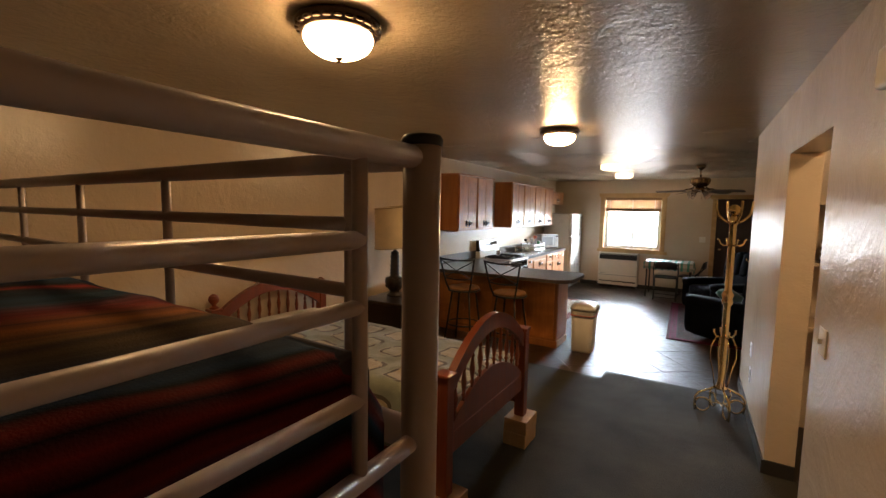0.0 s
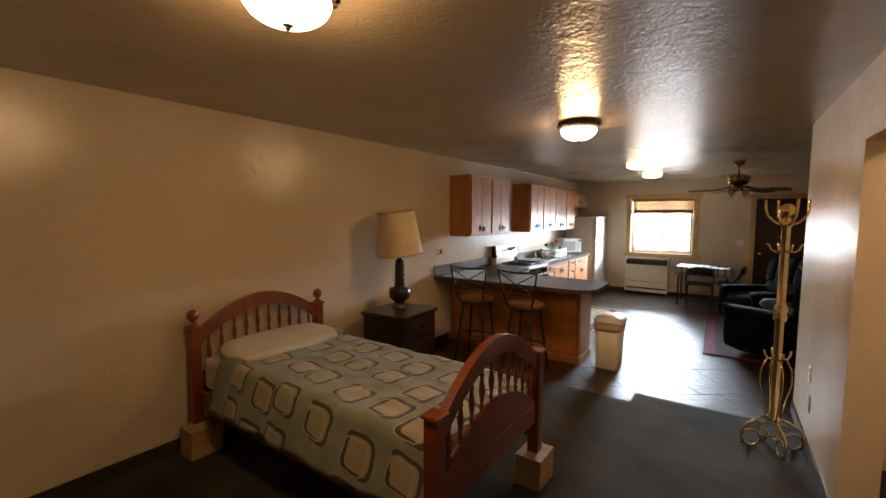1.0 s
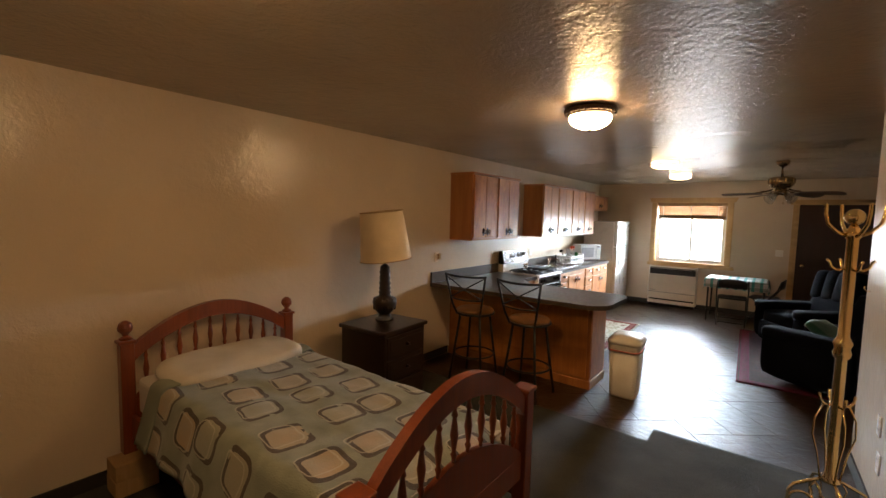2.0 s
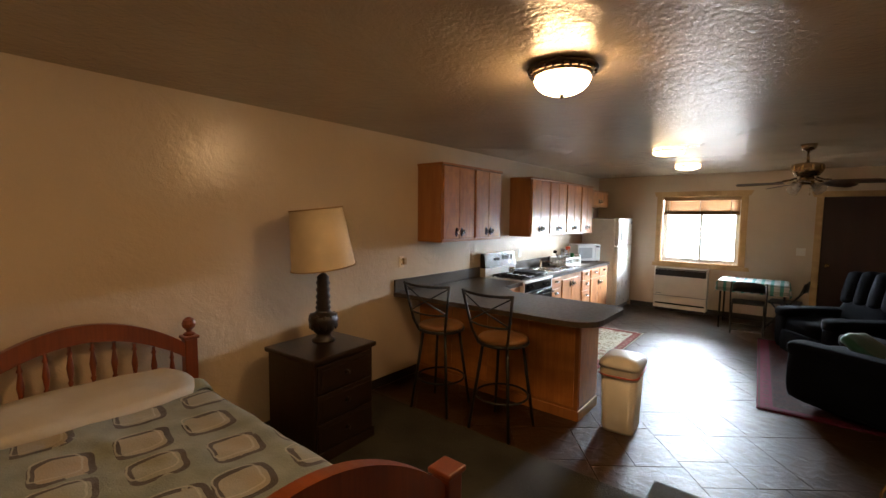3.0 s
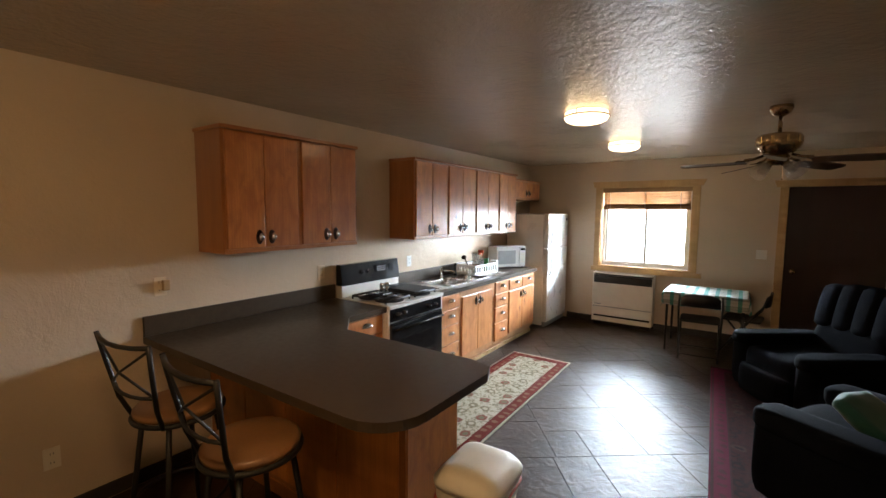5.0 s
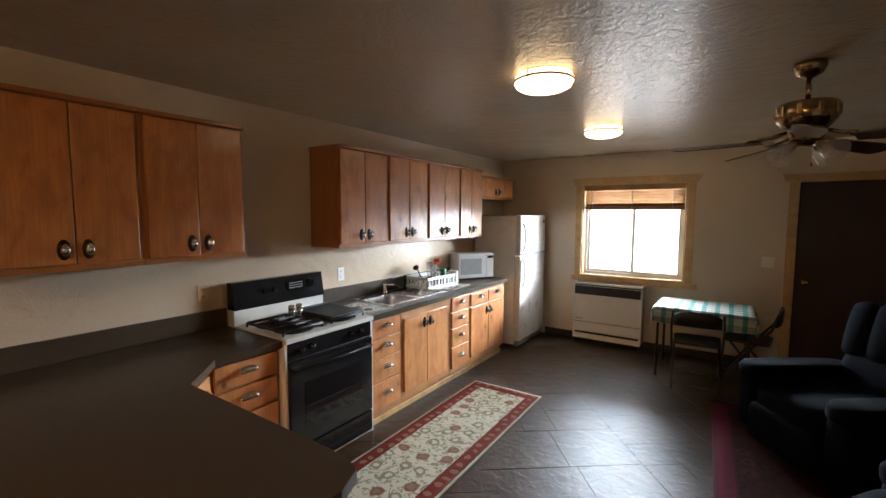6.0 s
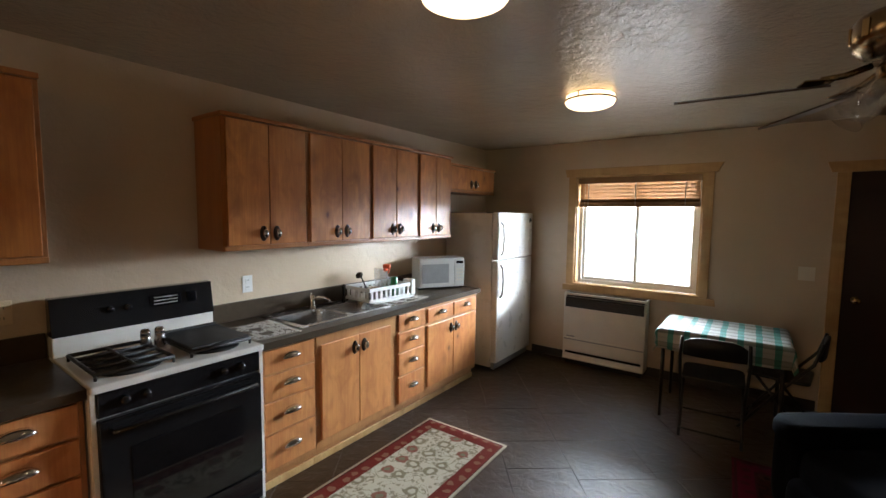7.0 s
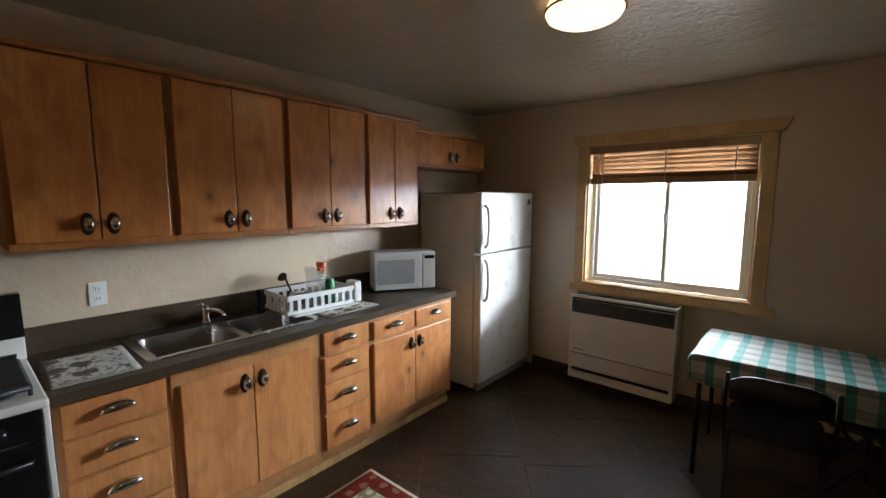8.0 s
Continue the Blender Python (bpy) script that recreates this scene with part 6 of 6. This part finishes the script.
rug("runner_rug", "cream and red floral runner along the cabinets", pose(-2.10, 6.92, 0.0, 0, 0, 0.6), 0.69, 2.30, RUNNER)
rug("area_rug", "worn crimson patterned area rug under the recliners", pose(-0.02, 7.29, 0.0, 0, 0, 2.6), 1.9, 2.75, REDRUG)

# ---- closet ----
shv = thing("closet_shelving", "tan painted shelves inside the closet", "shelving")
part("stile", boxed(1.005, 1.035, 4.80, 5.215, 0.0, ZC - 0.01, 0.003), WALL, shv)
for z in (0.90, 1.36, 1.79):
    part("shelf", boxed(1.036, 2.19, 4.80, 5.215, z - 0.022, z, 0.003), WALL, shv)
fl = thing("folded_bedding", "folded cream bedding stacked on the closet shelf", "bedding", pose(1.36, 5.0, 1.361))
for k in range(3):
    bm = bmesh.new()
    cushion(bm, -0.26, 0.26, -0.18, 0.18, 0.045 * k, 0.045 * k + 0.048, 0.3, 6)
    part("fold", bm, LINEN, fl, "", True)
cp = thing("patterned_pillow", "sage patterned pillow on the folded bedding", "pillow", pose(1.36, 5.0, 1.499))
bm = bmesh.new()
cushion(bm, -0.22, 0.22, -0.17, 0.17, 0.0, 0.11, 0.4, 8, None, 2.8)
part("pillow_case", bm, plain("sage_print", (0.20, 0.22, 0.16), 0.9, vary=0.6, scale=22.0), cp, "", True)


def on_closet_wall(y, z):
    return pose(closet_x(y), y, z, 0, 0, 180 + math.degrees(math.atan(0.03)))


sw = on_closet_wall(3.15, 1.175)
wall_plate(sw, "ivory two-gang light switch beside the closet", 0, "light_switch", w=0.055)
wall_plate(on_closet_wall(5.25, 0.56), "white outlet low on the closet wall", mat=WHITEP)
wall_plate(on_closet_wall(5.20, 0.36), "white cable plate low on the closet wall", mat=WHITEP)
hook = thing("wall_hook", "small brass hook on the closet wall's end", "hook", pose(closet_x(5.85), 5.85, 1.25, 0, 0, 180))
bm = bmesh.new()
tube(bm, [(0, 0, 0), (0.02, 0, 0.0), (0.03, 0, 0.015), (0.028, 0, 0.03)], 0.004, 6)
part("hook_bar", bm, BRASS, hook, "", True)
sd = thing("smoke_detector", "small cream sensor box high on the wall", "detector", on_closet_wall(2.62, 2.12))
part("sensor_case", boxed(0.0, 0.05, -0.05, 0.05, -0.06, 0.06, 0.012, 3), IVORY, sd)

# ---- bunk bed ----
BX, BYF, BZT = 0.108, 1.297, 1.765
bunk = thing("bunk_bed", "white tubular metal bunk bed with upper guard rails", "bunk bed")
BL, BW = 2.02, 1.02
for x in (BX, BX - BL):
    for y in (BYF, BYF - BW):
        bm = bmesh.new()
        tube(bm, [(x, y, 0.008), (x, y, BZT - 0.005)], 0.0225, 20)
        p = part("post", bm, TUBE, bunk, "", True)
        bm = bmesh.new()
        lathe(bm, [(0.0240, BZT - 0.006), (0.0245, BZT + 0.002), (0.022, BZT + 0.006), (0, BZT + 0.007)], 20, Matrix.Translation((x, y, 0)))
        part("post_cap", bm, CAP, p, "black plastic cap", True)
ends = (BX, BX - BL)
for x in ends:
    for z, r in ((1.745, 0.0135), (1.655, 0.0090), (1.588, 0.0080), (1.492, 0.0080), (1.405, 0.011), (0.62, 0.016), (0.42, 0.018)):
        bm = bmesh.new()
        gap = 0.105 if 1.45 < z < 1.70 else 0.0
        tube(bm, [(x, BYF - gap, z), (x, BYF - BW + gap, z)], r, 14)
        part("end_rail", bm, TUBE, bunk, "", True)
    for y in (BYF - 0.105, BYF - 0.52, BYF - BW + 0.105):
        bm = bmesh.new()
        tube(bm, [(x, y, 1.405), (x, y, 1.745)], 0.0080, 12)
        part("end_upright", bm, TUBE, bunk, "", True)
for y in (BYF, BYF - BW):
    for z, r in ((1.745, 0.014), (1.665, 0.010), (1.575, 0.010), (1.405, 0.020), (0.42, 0.020)):
        bm = bmesh.new()
        gap = 0.115 if 1.45 < z < 1.70 else 0.0
        tube(bm, [(BX - gap, y, z), (BX - BL + gap, y, z)], r, 12)
        part("side_rail", bm, TUBE, bunk, "", True)
    for x in (BX - 0.115, BX - 0.60, BX - 1.02, BX - 1.46, BX - 1.9):
        bm = bmesh.new()
        tube(bm, [(x, y, 1.405), (x, y, 1.745)], 0.0085, 10)
        part("guard_upright", bm, TUBE, bunk, "", True)
for z, lab in ((1.39, "upper"), (0.41, "lower")):
    mm = thing("bunk_mattress", f"thin {lab} bunk mattress under a striped blanket", "mattress")
    part("mattress_body", boxed(BX - BL + 0.03, BX - 0.04, BYF - BW + 0.03, BYF - 0.03, z, z + 0.125, 0.025, 3), TICKING, mm)

    def serape_at(u, v, z=z):
        L, W, hang, end = BL - 0.06, BW - 0.05, 0.06, 0.30
        s = u * (L + end)
        y = BYF - 0.025 - v * W
        wr = 0.009 * noise.noise(Vector((s * 5, v * 5, z))) + 0.005 * noise.noise(Vector((s * 13, v * 9, z)))
        crown = 0.014 * math.sin(math.pi * v)
        edge = min(v, 1 - v)
        side = -0.055 * max(0, 1 - edge / 0.06) ** 2
        r = 0.05
        x = BX - BL + 0.03 + s
        zz = z + 0.138
        lim = BX - 0.035 - r
        if x > lim:
            k = x - lim
            t = min(k / r, math.pi / 2)
            zz = z + 0.138 - r * (1 - math.cos(t)) - max(0, k - r * math.pi / 2)
            x = lim + r * math.sin(t)
        return Vector((x - 0.4 * wr, y, zz + wr + crown + side)), (s, v)

    bl = thing("striped_blanket", f"rainbow-striped woven blanket on the {lab} bunk", "blanket")
    part("blanket_cloth", sheet(90, 30, serape_at, 0.008), SERAPE, bl, "", True)

# ---- stamped floor slabs, last ----


def clip(poly, p, n):
    """The part of a polygon on the side of the line through p that n points away from."""
    out = []
    for k, a in enumerate(poly):
        b = poly[(k + 1) % len(poly)]
        da, db = (a - p).dot(n), (b - p).dot(n)
        if da <= 0:
            out.append(a)
        if da * db < 0:
            out.append(a + (b - a) * (da / (da - db)))
    return out


def floor_slabs():
    rng = random.Random(11)
    home = bpy.data.objects["floor"]
    x0, x1, y0, y1 = XW, XR, 5.335, YF
    rects = []

    def split(a, b, c, d):
        w, h = b - a, d - c
        if max(w, h) < 0.62 or (max(w, h) < 0.95 and w * h < 0.42 and rng.random() < 0.6):
            rects.append((a, b, c, d))
            return
        t = rng.uniform(0.36, 0.64)
        if w > h:
            split(a, a + t * w, c, d)
            split(a + t * w, b, c, d)
        else:
            split(a, b, c, c + t * h)
            split(a, b, c + t * h, d)

    split(-5.2, 5.2, -5.2, 5.2)
    spin = Matrix.Rotation(radians(38), 2)
    mid = Vector(((x0 + x1) / 2, (y0 + y1) / 2))
    g = 0.0012
    for a, b, c, d in rects:
        poly = [spin @ Vector(q) + mid for q in ((a + g, c + g), (b - g, c + g), (b - g, d - g), (a + g, d - g))]
        for p, n in ((Vector((x0, 0)), Vector((-1, 0))), (Vector((x1, 0)), Vector((1, 0))), (Vector((0, y0)), Vector((0, -1))), (Vector((0, y1)), Vector((0, 1)))):
            poly = clip(poly, p, n) if len(poly) > 2 else []
        if len(poly) < 3:
            continue
        c = sum(poly, Vector((0, 0))) / len(poly)
        area = sum(poly[k - 1].x * q.y - q.x * poly[k - 1].y for k, q in enumerate(poly)) / 2
        if abs(area) < 0.004:
            continue
        bm = bmesh.new()
        lift = rng.uniform(-0.0008, 0.0008)
        lo = [bm.verts.new((q.x - c.x, q.y - c.y, -0.006)) for q in poly]
        md = [bm.verts.new((q.x - c.x, q.y - c.y, -0.0010)) for q in poly]
        hi = [bm.verts.new(((q.x - c.x) * (1 - 0.0022 / (q - c).length), (q.y - c.y) * (1 - 0.0022 / (q - c).length), 0.0 + lift)) for q in poly]
        n = len(poly)
        for a, b in ((lo, md), (md, hi)):
            for k in range(n):
                bm.faces.new((a[k], a[(k + 1) % n], b[(k + 1) % n], b[k]))
        bm.faces.new(hi)
        bmesh.ops.recalc_face_normals(bm, faces=bm.faces)
        ob = part("slab", bm, SLATE, home)
        ob.location = (c.x, c.y, 0.0)


floor_slabs()
